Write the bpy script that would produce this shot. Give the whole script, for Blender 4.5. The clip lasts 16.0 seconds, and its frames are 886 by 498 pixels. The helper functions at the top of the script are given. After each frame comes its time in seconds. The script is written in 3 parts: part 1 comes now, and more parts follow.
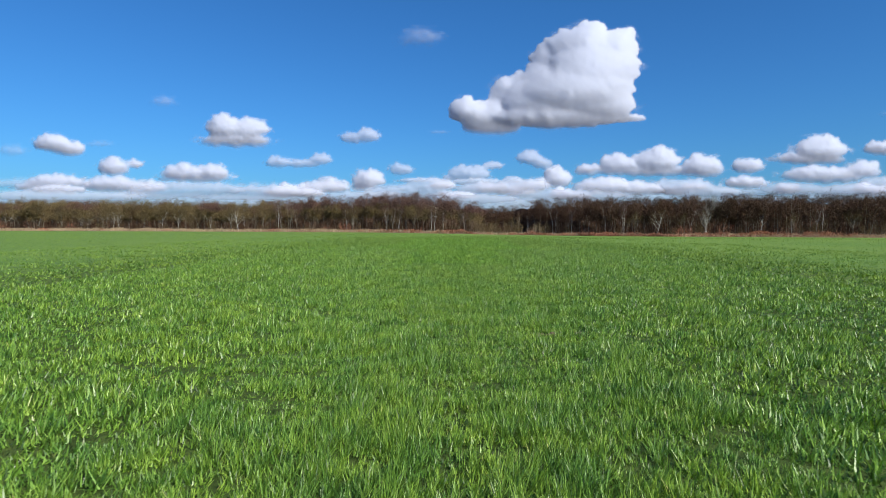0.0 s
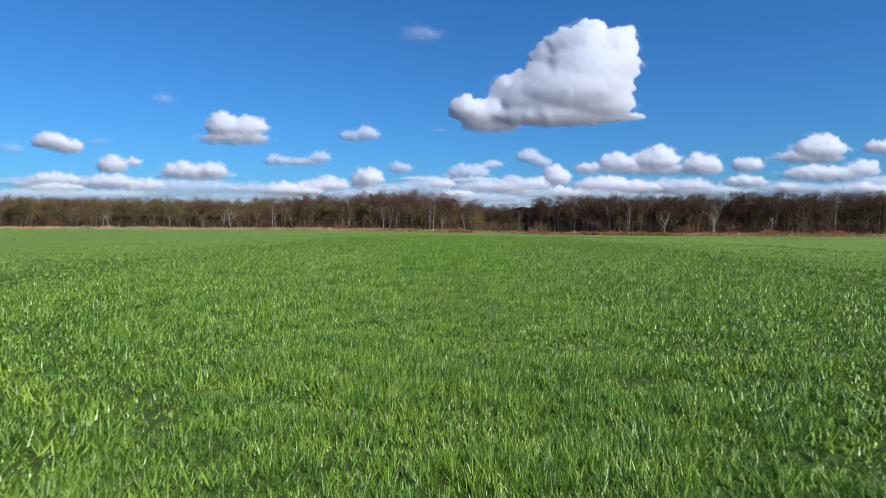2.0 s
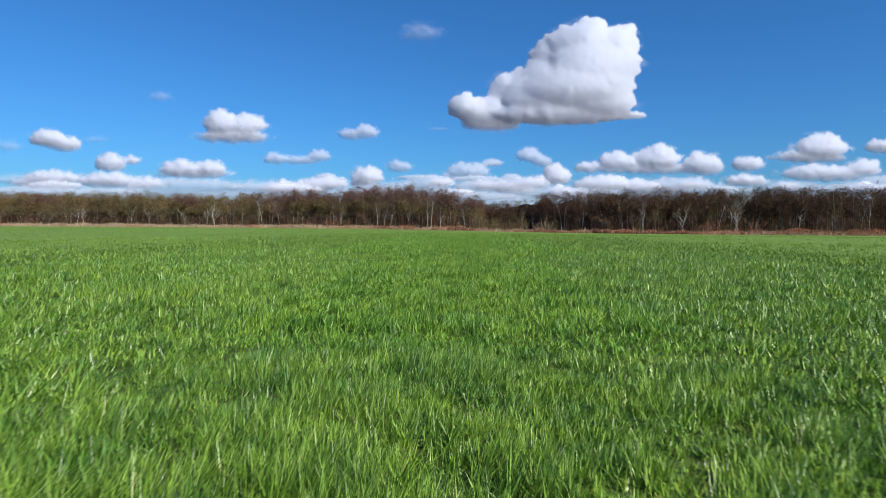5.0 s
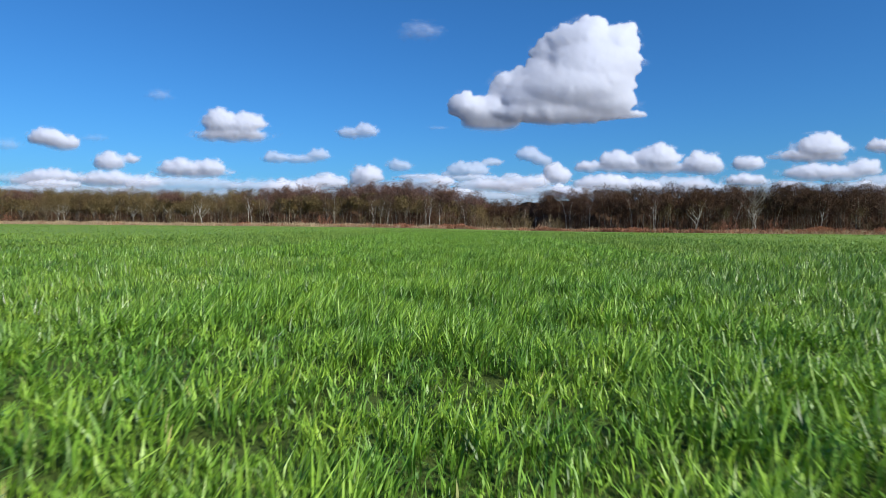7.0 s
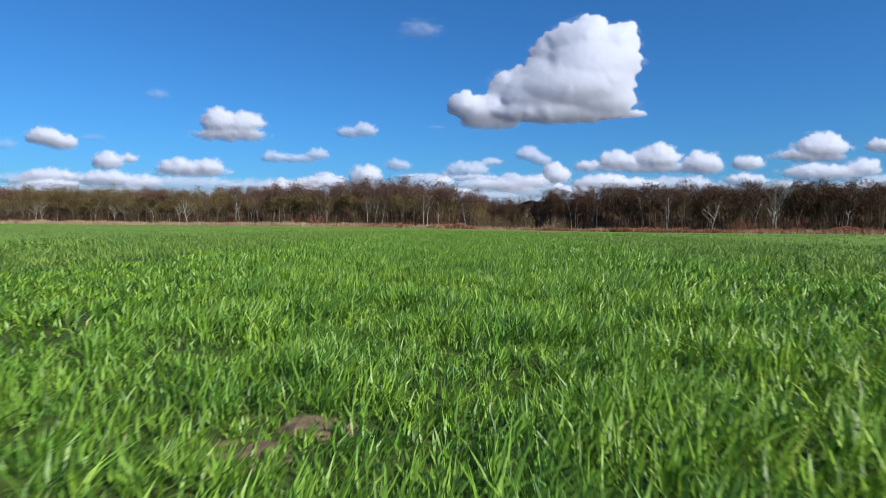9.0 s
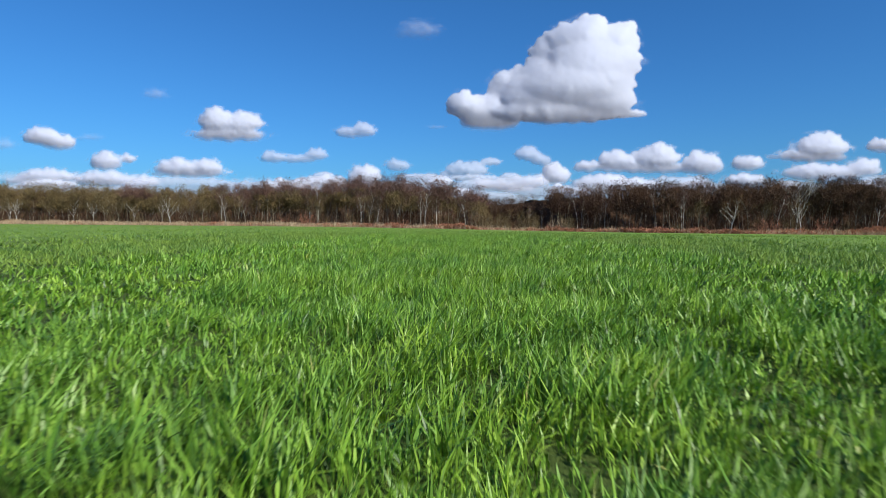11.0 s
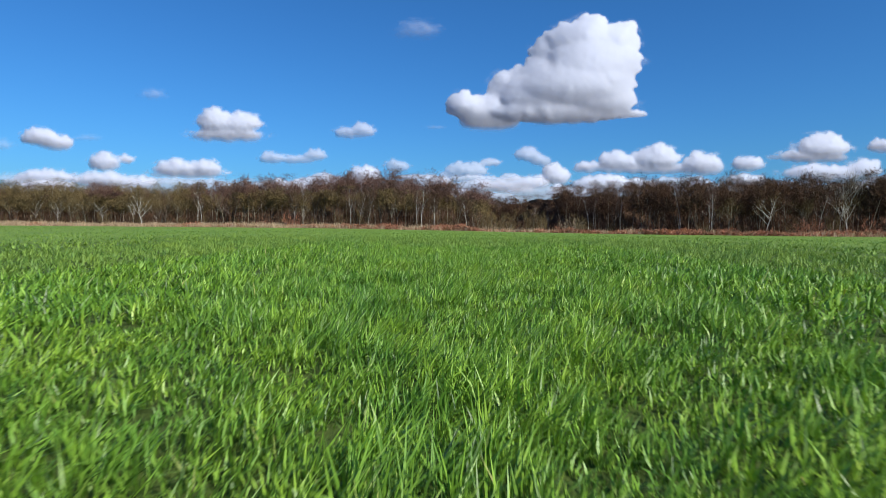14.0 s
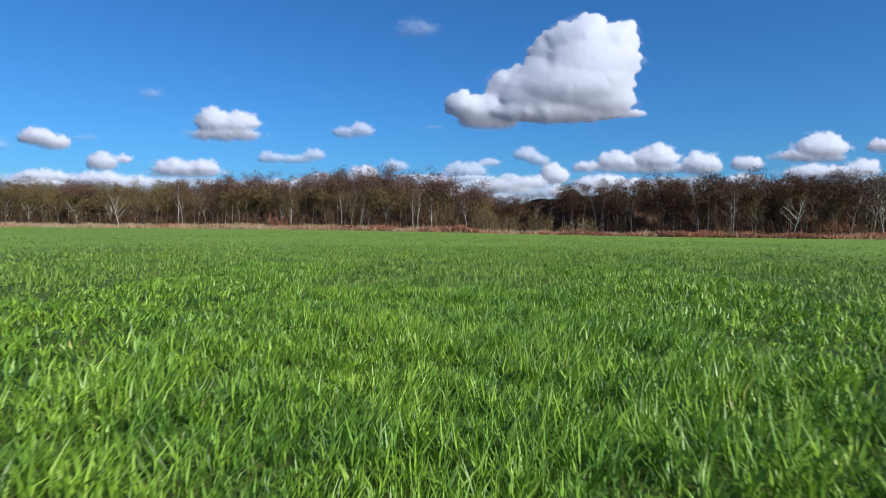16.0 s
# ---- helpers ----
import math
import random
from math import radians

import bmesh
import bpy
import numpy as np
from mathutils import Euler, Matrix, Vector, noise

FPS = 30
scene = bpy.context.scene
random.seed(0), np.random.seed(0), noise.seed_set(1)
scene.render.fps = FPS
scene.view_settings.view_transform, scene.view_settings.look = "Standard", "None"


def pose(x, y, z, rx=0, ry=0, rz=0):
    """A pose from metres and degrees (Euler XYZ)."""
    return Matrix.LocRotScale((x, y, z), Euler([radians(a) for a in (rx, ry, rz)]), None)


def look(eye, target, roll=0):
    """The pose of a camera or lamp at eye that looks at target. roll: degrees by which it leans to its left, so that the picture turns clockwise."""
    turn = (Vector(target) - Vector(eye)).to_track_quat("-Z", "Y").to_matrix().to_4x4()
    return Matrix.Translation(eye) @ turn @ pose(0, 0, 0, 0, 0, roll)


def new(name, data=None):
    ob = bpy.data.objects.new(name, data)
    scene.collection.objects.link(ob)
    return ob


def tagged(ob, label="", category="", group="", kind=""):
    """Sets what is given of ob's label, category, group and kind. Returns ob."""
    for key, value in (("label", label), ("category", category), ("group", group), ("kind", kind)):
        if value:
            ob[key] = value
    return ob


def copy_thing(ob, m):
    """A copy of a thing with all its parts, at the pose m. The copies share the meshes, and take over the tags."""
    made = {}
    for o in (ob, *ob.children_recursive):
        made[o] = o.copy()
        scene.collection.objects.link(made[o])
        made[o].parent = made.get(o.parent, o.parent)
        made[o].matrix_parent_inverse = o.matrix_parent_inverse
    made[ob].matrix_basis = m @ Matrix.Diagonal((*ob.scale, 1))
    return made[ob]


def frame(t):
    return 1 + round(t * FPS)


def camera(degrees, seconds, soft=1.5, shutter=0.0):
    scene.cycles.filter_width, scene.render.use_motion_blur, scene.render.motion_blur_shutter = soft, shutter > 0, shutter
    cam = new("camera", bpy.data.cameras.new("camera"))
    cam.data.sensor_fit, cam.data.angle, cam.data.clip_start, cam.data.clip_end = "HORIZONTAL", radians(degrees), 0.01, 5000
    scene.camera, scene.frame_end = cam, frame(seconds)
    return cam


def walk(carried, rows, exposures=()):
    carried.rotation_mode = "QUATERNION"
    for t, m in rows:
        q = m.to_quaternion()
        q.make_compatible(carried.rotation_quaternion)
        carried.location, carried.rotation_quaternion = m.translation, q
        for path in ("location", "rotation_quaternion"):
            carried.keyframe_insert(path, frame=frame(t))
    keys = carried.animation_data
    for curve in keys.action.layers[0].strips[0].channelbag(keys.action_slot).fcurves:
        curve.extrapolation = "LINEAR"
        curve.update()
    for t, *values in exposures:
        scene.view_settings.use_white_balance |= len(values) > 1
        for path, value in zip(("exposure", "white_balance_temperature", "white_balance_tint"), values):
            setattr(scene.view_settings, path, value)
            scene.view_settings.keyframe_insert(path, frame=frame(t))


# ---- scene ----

# ---------------------------------------------------------------- camera
cam = camera(75.0, 16.0, soft=1.0, shutter=0.13)
# seconds, metres flown, height over the soil, pitch, yaw (to the left), roll
FLIGHT = [
    (0.0, 0.00, 1.56, -2.06, 1.18, -0.20),
    (1.0, 2.65, 1.56, -2.12, 1.15, -0.24),
    (2.0, 5.80, 1.53, -2.18, 1.11, -0.28),
    (3.0, 9.95, 1.48, -2.23, 1.09, -0.31),
    (4.0, 14.46, 1.39, -2.27, 1.07, -0.34),
    (5.0, 19.05, 1.15, -2.30, 1.06, -0.38),
    (6.0, 23.65, 0.89, -2.33, 1.05, -0.42),
    (7.0, 28.13, 0.78, -2.35, 1.03, -0.45),
    (8.0, 32.65, 0.75, -2.37, 0.98, -0.45),
    (9.0, 37.50, 0.75, -2.38, 0.96, -0.45),
    (10.0, 42.30, 0.75, -2.38, 0.93, -0.45),
    (11.0, 47.07, 0.70, -2.36, 0.89, -0.44),
    (12.0, 51.80, 0.67, -2.32, 0.87, -0.44),
    (13.0, 56.58, 0.68, -2.29, 0.86, -0.43),
    (14.0, 61.35, 0.77, -2.28, 0.85, -0.42),
    (15.0, 66.02, 0.94, -2.29, 0.80, -0.42),
    (16.0, 70.75, 1.05, -2.28, 0.73, -0.42),
]
walk(cam, [(t, pose(0, s, h, 90 + pitch, 0, yaw) @ pose(0, 0, 0, 0, 0, -roll)) for t, s, h, pitch, yaw, roll in FLIGHT])

# ---------------------------------------------------------------- world and sun
SUN_AZIMUTH, SUN_ELEVATION = 134.0, 37.0  # degrees clockwise from the flight's heading
world = bpy.data.worlds.new("sky")
scene.world = world
world.use_nodes = True
wn = world.node_tree
sky = wn.nodes.new("ShaderNodeTexSky")
sky.sky_type, sky.sun_disc = "NISHITA", False
sky.sun_elevation, sky.sun_rotation = radians(SUN_ELEVATION), radians(SUN_AZIMUTH)
sky.air_density, sky.dust_density, sky.ozone_density, sky.altitude = 1.0, 0.9, 4.0, 0
tone = wn.nodes.new("ShaderNodeHueSaturation")
tone.inputs["Saturation"].default_value = 1.02
tint = wn.nodes.new("ShaderNodeMix")
tint.data_type, tint.blend_type = "RGBA", "MULTIPLY"
tint.inputs[0].default_value, tint.inputs[7].default_value = 1.0, (0.378, 0.828, 1.265, 1)
wn.links.new(sky.outputs[0], tint.inputs[6])
wn.links.new(tint.outputs[2], tone.inputs["Color"])
back = wn.nodes["Background"]
back.inputs["Strength"].default_value = 0.084
wn.links.new(tone.outputs[0], back.inputs["Color"])

sun_data = bpy.data.lights.new("sun", "SUN")
sun_data.energy, sun_data.angle, sun_data.color = 5.0, radians(0.55), (1.0, 0.95, 0.86)
sun = new("sun", sun_data)
az, el = radians(SUN_AZIMUTH), radians(SUN_ELEVATION)
sun_way = Vector((math.sin(az) * math.cos(el), math.cos(az) * math.cos(el), math.sin(el)))
sun.matrix_world = look(sun_way * 100, (0, 0, 0))
scene.view_settings.exposure = 0.27

# ---------------------------------------------------------------- materials
def material(name, rough=0.8):
    m = bpy.data.materials.new(name)
    m.use_nodes = True
    nt = m.node_tree
    b = nt.nodes["Principled BSDF"]
    b.inputs["Roughness"].default_value = rough
    return m, nt, b


def noise_node(nt, scale, detail=4.0, coords="Object", rough=0.55):
    tc = nt.nodes.new("ShaderNodeTexCoord")
    n = nt.nodes.new("ShaderNodeTexNoise")
    n.inputs["Scale"].default_value, n.inputs["Detail"].default_value, n.inputs["Roughness"].default_value = scale, detail, rough
    nt.links.new(tc.outputs[coords], n.inputs["Vector"])
    return n


def ramp_node(nt, source, stops):
    r = nt.nodes.new("ShaderNodeValToRGB")
    for i, (at, colour) in enumerate(stops):
        e = r.color_ramp.elements[i] if i < 2 else r.color_ramp.elements.new(at)
        e.position, e.color = at, (*colour, 1)
    nt.links.new(source, r.inputs["Fac"])
    return r.outputs["Color"]


def mix_node(nt, a, b, fac, mode="MIX"):
    m = nt.nodes.new("ShaderNodeMix")
    m.data_type, m.blend_type = "RGBA", mode
    for socket, value in ((m.inputs[6], a), (m.inputs[7], b), (m.inputs[0], fac)):
        if hasattr(value, "links"):
            nt.links.new(value, socket)
        elif isinstance(value, tuple):
            socket.default_value = (*value, 1)
        else:
            socket.default_value = value
    return m.outputs[2]


def island(nt):
    return nt.nodes.new("ShaderNodeNewGeometry").outputs["Random Per Island"]


def leaf_material(name, stops, patch_a, patch_b, patch_scale, rough=0.42, through_light=0.35, tufts=0.0, gloss=0.4):
    """Blades and leaves: a colour for each blade, drifting from patch to patch, with light coming through."""
    m, nt, b = material(name, rough)
    each = ramp_node(nt, island(nt), stops)
    drift = ramp_node(nt, noise_node(nt, patch_scale, 3).outputs["Fac"], ((0.38, patch_a), (0.62, patch_b)))
    colour = mix_node(nt, each, drift, 1.0, "MULTIPLY")
    if tufts:
        # tone differs by tuft; the dark end also imitates shaded pits between them
        tuft_pit_tone = ramp_node(nt, noise_node(nt, tufts, 3).outputs["Fac"], ((0.36, (0.62, 0.74, 0.8)), (0.6, (1.12, 1.06, 0.95))))
        colour = mix_node(nt, colour, tuft_pit_tone, 1.0, "MULTIPLY")
    nt.links.new(colour, b.inputs["Base Color"])
    b.inputs["Specular IOR Level"].default_value = gloss
    t = nt.nodes.new("ShaderNodeBsdfTranslucent")
    nt.links.new(mix_node(nt, colour, (1.0, 1.0, 0.55), 1.0, "MULTIPLY"), t.inputs["Color"])
    s = nt.nodes.new("ShaderNodeMixShader")
    s.inputs[0].default_value = through_light
    out = nt.nodes["Material Output"]
    nt.links.new(b.outputs[0], s.inputs[1])
    nt.links.new(t.outputs[0], s.inputs[2])
    nt.links.new(s.outputs[0], out.inputs["Surface"])
    return m


def bark_material(name, dark, light, scale):
    m, nt, b = material(name, 0.85)
    tc = nt.nodes.new("ShaderNodeTexCoord")
    mp = nt.nodes.new("ShaderNodeMapping")
    mp.inputs["Scale"].default_value = (1, 1, 0.35)
    n = nt.nodes.new("ShaderNodeTexNoise")
    n.inputs["Scale"].default_value, n.inputs["Detail"].default_value = scale, 5
    nt.links.new(tc.outputs["Object"], mp.inputs["Vector"])
    nt.links.new(mp.outputs[0], n.inputs["Vector"])
    colour = ramp_node(nt, n.outputs["Fac"], ((0.36, dark), (0.6, light)))
    info = nt.nodes.new("ShaderNodeObjectInfo")
    shade = ramp_node(nt, info.outputs["Random"], ((0.0, (0.7, 0.7, 0.7)), (1.0, (1.0, 1.0, 1.0))))
    nt.links.new(mix_node(nt, colour, shade, 1.0, "MULTIPLY"), b.inputs["Base Color"])
    bump = nt.nodes.new("ShaderNodeBump")
    bump.inputs["Strength"].default_value, bump.inputs["Distance"].default_value = 0.5, 0.03
    nt.links.new(n.outputs["Fac"], bump.inputs["Height"])
    nt.links.new(bump.outputs[0], b.inputs["Normal"])
    return m


WHEAT = leaf_material("wheat_blade", ((0.0, (0.04, 0.09, 0.01)), (0.45, (0.16, 0.305, 0.036)), (0.985, (0.35, 0.53, 0.092)), (1.0, (0.46, 0.43, 0.18))),
                      (0.88, 0.93, 0.93), (1.05, 1.02, 0.9), 0.35, 0.38, 0.22, 2.2, 0.5)
WHEAT_LUSH = leaf_material("lush_wheat_blade", ((0.0, (0.058, 0.128, 0.012)), (0.5, (0.188, 0.352, 0.039)), (0.985, (0.325, 0.51, 0.077)), (1.0, (0.44, 0.42, 0.17))),
                           (0.88, 0.95, 0.93), (1.03, 1.02, 0.9), 0.35, 0.44, 0.26, 2.2, 0.42)
WHEAT_FAR = leaf_material("wheat_far", ((0.0, (0.125, 0.22, 0.036)), (1.0, (0.26, 0.395, 0.072))), (0.92, 0.96, 0.96), (1.04, 1.02, 0.92), 0.12, 0.6, 0.25, 0.9)
TWIG_OLIVE = leaf_material("twig_olive", ((0.0, (0.095, 0.069, 0.033)), (1.0, (0.17, 0.126, 0.06))), (0.9, 0.9, 0.9), (1.1, 1.05, 0.95), 0.12, 0.9, 0.0, gloss=0.08)
TWIG_RED = leaf_material("twig_red", ((0.0, (0.08, 0.048, 0.038)), (1.0, (0.145, 0.088, 0.067))), (0.9, 0.9, 0.9), (1.1, 1.0, 1.0), 0.12, 0.9, 0.0, gloss=0.08)
TWIG_PALE = leaf_material("twig_pale", ((0.0, (0.17, 0.15, 0.12)), (1.0, (0.40, 0.36, 0.31))), (0.9, 0.9, 0.9), (1.1, 1.05, 1.0), 0.12, 0.9, 0.0, gloss=0.08)
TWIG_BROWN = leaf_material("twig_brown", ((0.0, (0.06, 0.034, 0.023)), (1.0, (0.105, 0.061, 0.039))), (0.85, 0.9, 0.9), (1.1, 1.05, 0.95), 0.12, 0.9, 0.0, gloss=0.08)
BRACKEN = leaf_material("dead_bracken", ((0.0, (0.25, 0.10, 0.06)), (1.0, (0.48, 0.235, 0.14))), (0.8, 0.75, 0.75), (1.15, 1.1, 1.1), 0.15, 0.85, 0.15)
DRY_GRASS = leaf_material("dry_grass", ((0.0, (0.34, 0.235, 0.14)), (1.0, (0.60, 0.45, 0.30))), (0.85, 0.85, 0.85), (1.05, 1.05, 1.05), 0.2, 0.8, 0.2)
BARK_BIRCH = bark_material("birch_bark", (0.25, 0.23, 0.19), (0.66, 0.63, 0.56), 2.2)
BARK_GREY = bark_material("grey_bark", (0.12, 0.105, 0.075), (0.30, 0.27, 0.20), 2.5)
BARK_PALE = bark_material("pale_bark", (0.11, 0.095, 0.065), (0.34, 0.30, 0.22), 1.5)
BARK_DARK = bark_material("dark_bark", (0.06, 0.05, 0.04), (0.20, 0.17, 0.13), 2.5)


def field_material():
    m, nt, b = material("wheat_field", 0.8)
    b.inputs["Specular IOR Level"].default_value = 0.12
    # this floor colour is darkened to stand in for shade between the plants
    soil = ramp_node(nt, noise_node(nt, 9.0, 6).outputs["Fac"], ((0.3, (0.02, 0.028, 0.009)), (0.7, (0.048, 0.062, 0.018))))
    green = ramp_node(nt, noise_node(nt, 3.0, 8, rough=0.7).outputs["Fac"], ((0.34, (0.07, 0.13, 0.02)), (0.5, (0.148, 0.235, 0.045)), (0.66, (0.21, 0.305, 0.062))))
    drift = ramp_node(nt, noise_node(nt, 0.06, 4).outputs["Fac"], ((0.35, (0.88, 0.95, 0.9)), (0.65, (1.08, 1.04, 0.95))))
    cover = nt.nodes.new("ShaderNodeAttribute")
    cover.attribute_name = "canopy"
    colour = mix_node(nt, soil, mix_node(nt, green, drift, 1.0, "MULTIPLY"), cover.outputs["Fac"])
    nt.links.new(colour, b.inputs["Base Color"])
    bump = nt.nodes.new("ShaderNodeBump")
    bump.inputs["Strength"].default_value, bump.inputs["Distance"].default_value = 0.8, 0.12
    nt.links.new(noise_node(nt, 3.0, 8, rough=0.7).outputs["Fac"], bump.inputs["Height"])
    nt.links.new(bump.outputs[0], b.inputs["Normal"])
    return m


FIELD = field_material()


def litter_material():
    m, nt, b = material("leaf_litter", 0.95)
    c = ramp_node(nt, noise_node(nt, 0.8, 8).outputs["Fac"], ((0.3, (0.06, 0.042, 0.025)), (0.7, (0.20, 0.14, 0.08))))
    nt.links.new(c, b.inputs["Base Color"])
    return m


LITTER = litter_material()


def cloud_material():
    m, nt, b = material("cloud", 1.0)
    out = nt.nodes["Material Output"]
    d = nt.nodes.new("ShaderNodeBsdfDiffuse")
    d.inputs["Color"].default_value = (0.655, 0.68, 0.775, 1)
    t = nt.nodes.new("ShaderNodeBsdfTranslucent")
    t.inputs["Color"].default_value = (0.655, 0.68, 0.775, 1)
    # shading follows stored normals, leaned sunward, not the mesh's own
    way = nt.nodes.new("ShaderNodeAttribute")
    way.attribute_name = "shading_normal"
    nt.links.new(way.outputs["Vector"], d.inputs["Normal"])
    body = nt.nodes.new("ShaderNodeMixShader")
    body.inputs[0].default_value = 0.4
    nt.links.new(d.outputs[0], body.inputs[1])
    nt.links.new(t.outputs[0], body.inputs[2])
    clear = nt.nodes.new("ShaderNodeBsdfTransparent")
    cover = nt.nodes.new("ShaderNodeAttribute")
    cover.attribute_name = "vapour"
    s = nt.nodes.new("ShaderNodeMixShader")
    nt.links.new(cover.outputs["Fac"], s.inputs[0])
    nt.links.new(clear.outputs[0], s.inputs[1])
    nt.links.new(body.outputs[0], s.inputs[2])
    nt.links.new(s.outputs[0], out.inputs["Surface"])
    return m


CLOUD = cloud_material()

# ---------------------------------------------------------------- mesh helpers
RNG = np.random.default_rng(7)


def mesh_from(name, verts, faces, mat, smooth=False):
    """verts (n, 3); faces (m, k) with one k."""
    verts, faces = np.asarray(verts, np.float32), np.asarray(faces, np.int32)
    me = bpy.data.meshes.new(name)
    k = faces.shape[1]
    me.vertices.add(len(verts))
    me.vertices.foreach_set("co", verts.ravel())
    me.loops.add(faces.size)
    me.loops.foreach_set("vertex_index", faces.ravel())
    me.polygons.add(len(faces))
    me.polygons.foreach_set("loop_start", np.arange(0, faces.size, k, dtype=np.int32))
    me.materials.append(mat)
    me.update(calc_edges=True)
    if smooth:
        me.polygons.foreach_set("use_smooth", np.ones(len(faces), bool))
    return me


def part(name, me, parent, label=""):
    ob = new(name, me)
    ob.parent = parent
    return tagged(ob, label)


def lattice(ix, iy, seed):
    h = (ix * 374761393 + iy * 668265263 + seed * 2147483647) & 0xFFFFFFFF
    h = ((h ^ (h >> 13)) * 1274126177) & 0xFFFFFFFF
    return ((h ^ (h >> 16)) & 0xFFFF) / 65535.0


def value_noise(x, y, seed=0):
    """Smooth noise from 0 to 1 over the plane."""
    ix, iy = np.floor(x).astype(np.int64), np.floor(y).astype(np.int64)
    fx, fy = x - ix, y - iy
    fx, fy = fx ** 3 * (fx * (fx * 6 - 15) + 10), fy ** 3 * (fy * (fy * 6 - 15) + 10)
    a = lattice(ix, iy, seed) * (1 - fx) + lattice(ix + 1, iy, seed) * fx
    b = lattice(ix, iy + 1, seed) * (1 - fx) + lattice(ix + 1, iy + 1, seed) * fx
    return a * (1 - fy) + b * fy


def fbm(x, y, octaves=5, seed=0, gain=0.5):
    total, weight, amp = 0, 0, 1.0
    for i in range(octaves):
        total = total + amp * value_noise(x * 2 ** i + 17.3 * i, y * 2 ** i - 9.1 * i, seed + i)
        weight += amp
        amp *= gain
    return total / weight


def smoothstep(a, b, x):
    t = np.clip((x - a) / (b - a), 0, 1)
    return t * t * (3 - 2 * t)


# ---------------------------------------------------------------- ground, field
def edge_y(x):
    """Where the wheat ends, along the woods."""
    return np.interp(x, [-600, -160, -77, 0, 73, 140, 600], [205, 202, 200, 183, 165, 158, 150]) + 1.6 * (value_noise(np.asarray(x) / 9.0, 0 * np.asarray(x), 3) - 0.5)


def ground_z(x, y):
    """The field falls away towards the wood on one side, shaped to fit the camera's view."""
    return -0.72 * smoothstep(-40, 50, np.asarray(x, float)) * smoothstep(75, 150, np.asarray(y, float))


def build_ground():
    n = 120
    g = np.sinh(np.linspace(-4.5, 4.5, n)) / math.sinh(4.5) * 4200
    X, Y = np.meshgrid(g, g)
    Z = -0.09 + ground_z(X, Y)
    idx = np.arange(n * n).reshape(n, n)
    f = np.stack([idx[:-1, :-1], idx[:-1, 1:], idx[1:, 1:], idx[1:, :-1]], -1).reshape(-1, 4)
    ob = new("ground", mesh_from("ground", np.stack([X, Y, Z], -1).reshape(-1, 3), f, LITTER))
    tagged(ob, "brown leaf-littered ground under and beyond the woods", "ground", kind="structure")


def lane_cover(x, y):
    """1 where the crop is drawn as a closed canopy, 0 where single plants stand in the soil."""
    return np.maximum(smoothstep(8, 20, np.abs(x)), smoothstep(86, 105, y))


def build_field():
    xs = np.concatenate([np.linspace(-420, -32, 40), np.linspace(-30, 30, 121), np.linspace(32, 420, 40)])
    v = np.linspace(0, 1, 180)
    X, V = np.meshgrid(xs, v)
    Y = -60 + (edge_y(X) + 60) * V
    cover = lane_cover(X, Y)
    Z = ground_z(X, Y) + 0.09 * cover + 0.035 * (fbm(X * 0.8, Y * 0.8, 4, 11) - 0.5)
    nx, ny = len(xs), len(v)
    idx = np.arange(nx * ny).reshape(ny, nx)
    f = np.stack([idx[:-1, :-1], idx[:-1, 1:], idx[1:, 1:], idx[1:, :-1]], -1).reshape(-1, 4)
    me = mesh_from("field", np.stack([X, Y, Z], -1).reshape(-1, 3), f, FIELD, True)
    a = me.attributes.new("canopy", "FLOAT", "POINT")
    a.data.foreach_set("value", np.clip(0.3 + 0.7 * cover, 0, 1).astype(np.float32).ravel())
    tagged(new("field", me), "flat arable field of young green wheat, its soil darkened as if shaded", "field", kind="structure")


BARE = [(1.36, 8.46, 0.16, 0.13), (1.83, 8.60, 0.10, 0.08), (-0.67, 39.33, 0.17, 0.13), (-0.49, 39.58, 0.15, 0.12), (-1.78, 45.12, 0.20, 0.14), (-1.18, 45.26, 0.16, 0.12), (0.17, 35.12, 0.07, 0.06)]
HOLLOW = [(-0.48, 40.91), (1.26, 43.07), (1.55, 41.39), (1.21, 40.27), (-0.45, 45.64), (-1.40, 47.49), (0.55, 46.23), (1.10, 44.85), (0.78, 44.34), (-0.72, 56.15), (-0.18, 56.77), (-0.20, 55.64), (0.77, 55.33), (0.52, 55.74), (0.05, 61.08), (0.95, 60.61), (0.36, 60.73), (-0.55, 60.65), (0.34, 3.93), (-1.80, 5.12), (2.10, 4.40), (-0.60, 3.71), (0.19, 30.87), (0.77, 28.78), (1.18, 28.80), (0.21, 29.00), (1.08, 72.57), (1.76, 72.25), (0.36, 71.06), (-0.69, 70.74), (1.04, 70.51)]  # dark spots placed to fit the camera's view; plants are kept short there


def soil_material():
    m, nt, b = material("dry_soil", 0.95)
    n = noise_node(nt, 25, 6)
    nt.links.new(ramp_node(nt, n.outputs["Fac"], ((0.3, (0.06, 0.044, 0.022)), (0.7, (0.2, 0.148, 0.075)))), b.inputs["Base Color"])
    bump = nt.nodes.new("ShaderNodeBump")
    bump.inputs["Strength"].default_value, bump.inputs["Distance"].default_value = 0.8, 0.03
    nt.links.new(n.outputs["Fac"], bump.inputs["Height"])
    nt.links.new(bump.outputs[0], b.inputs["Normal"])
    return m


SOIL = soil_material()


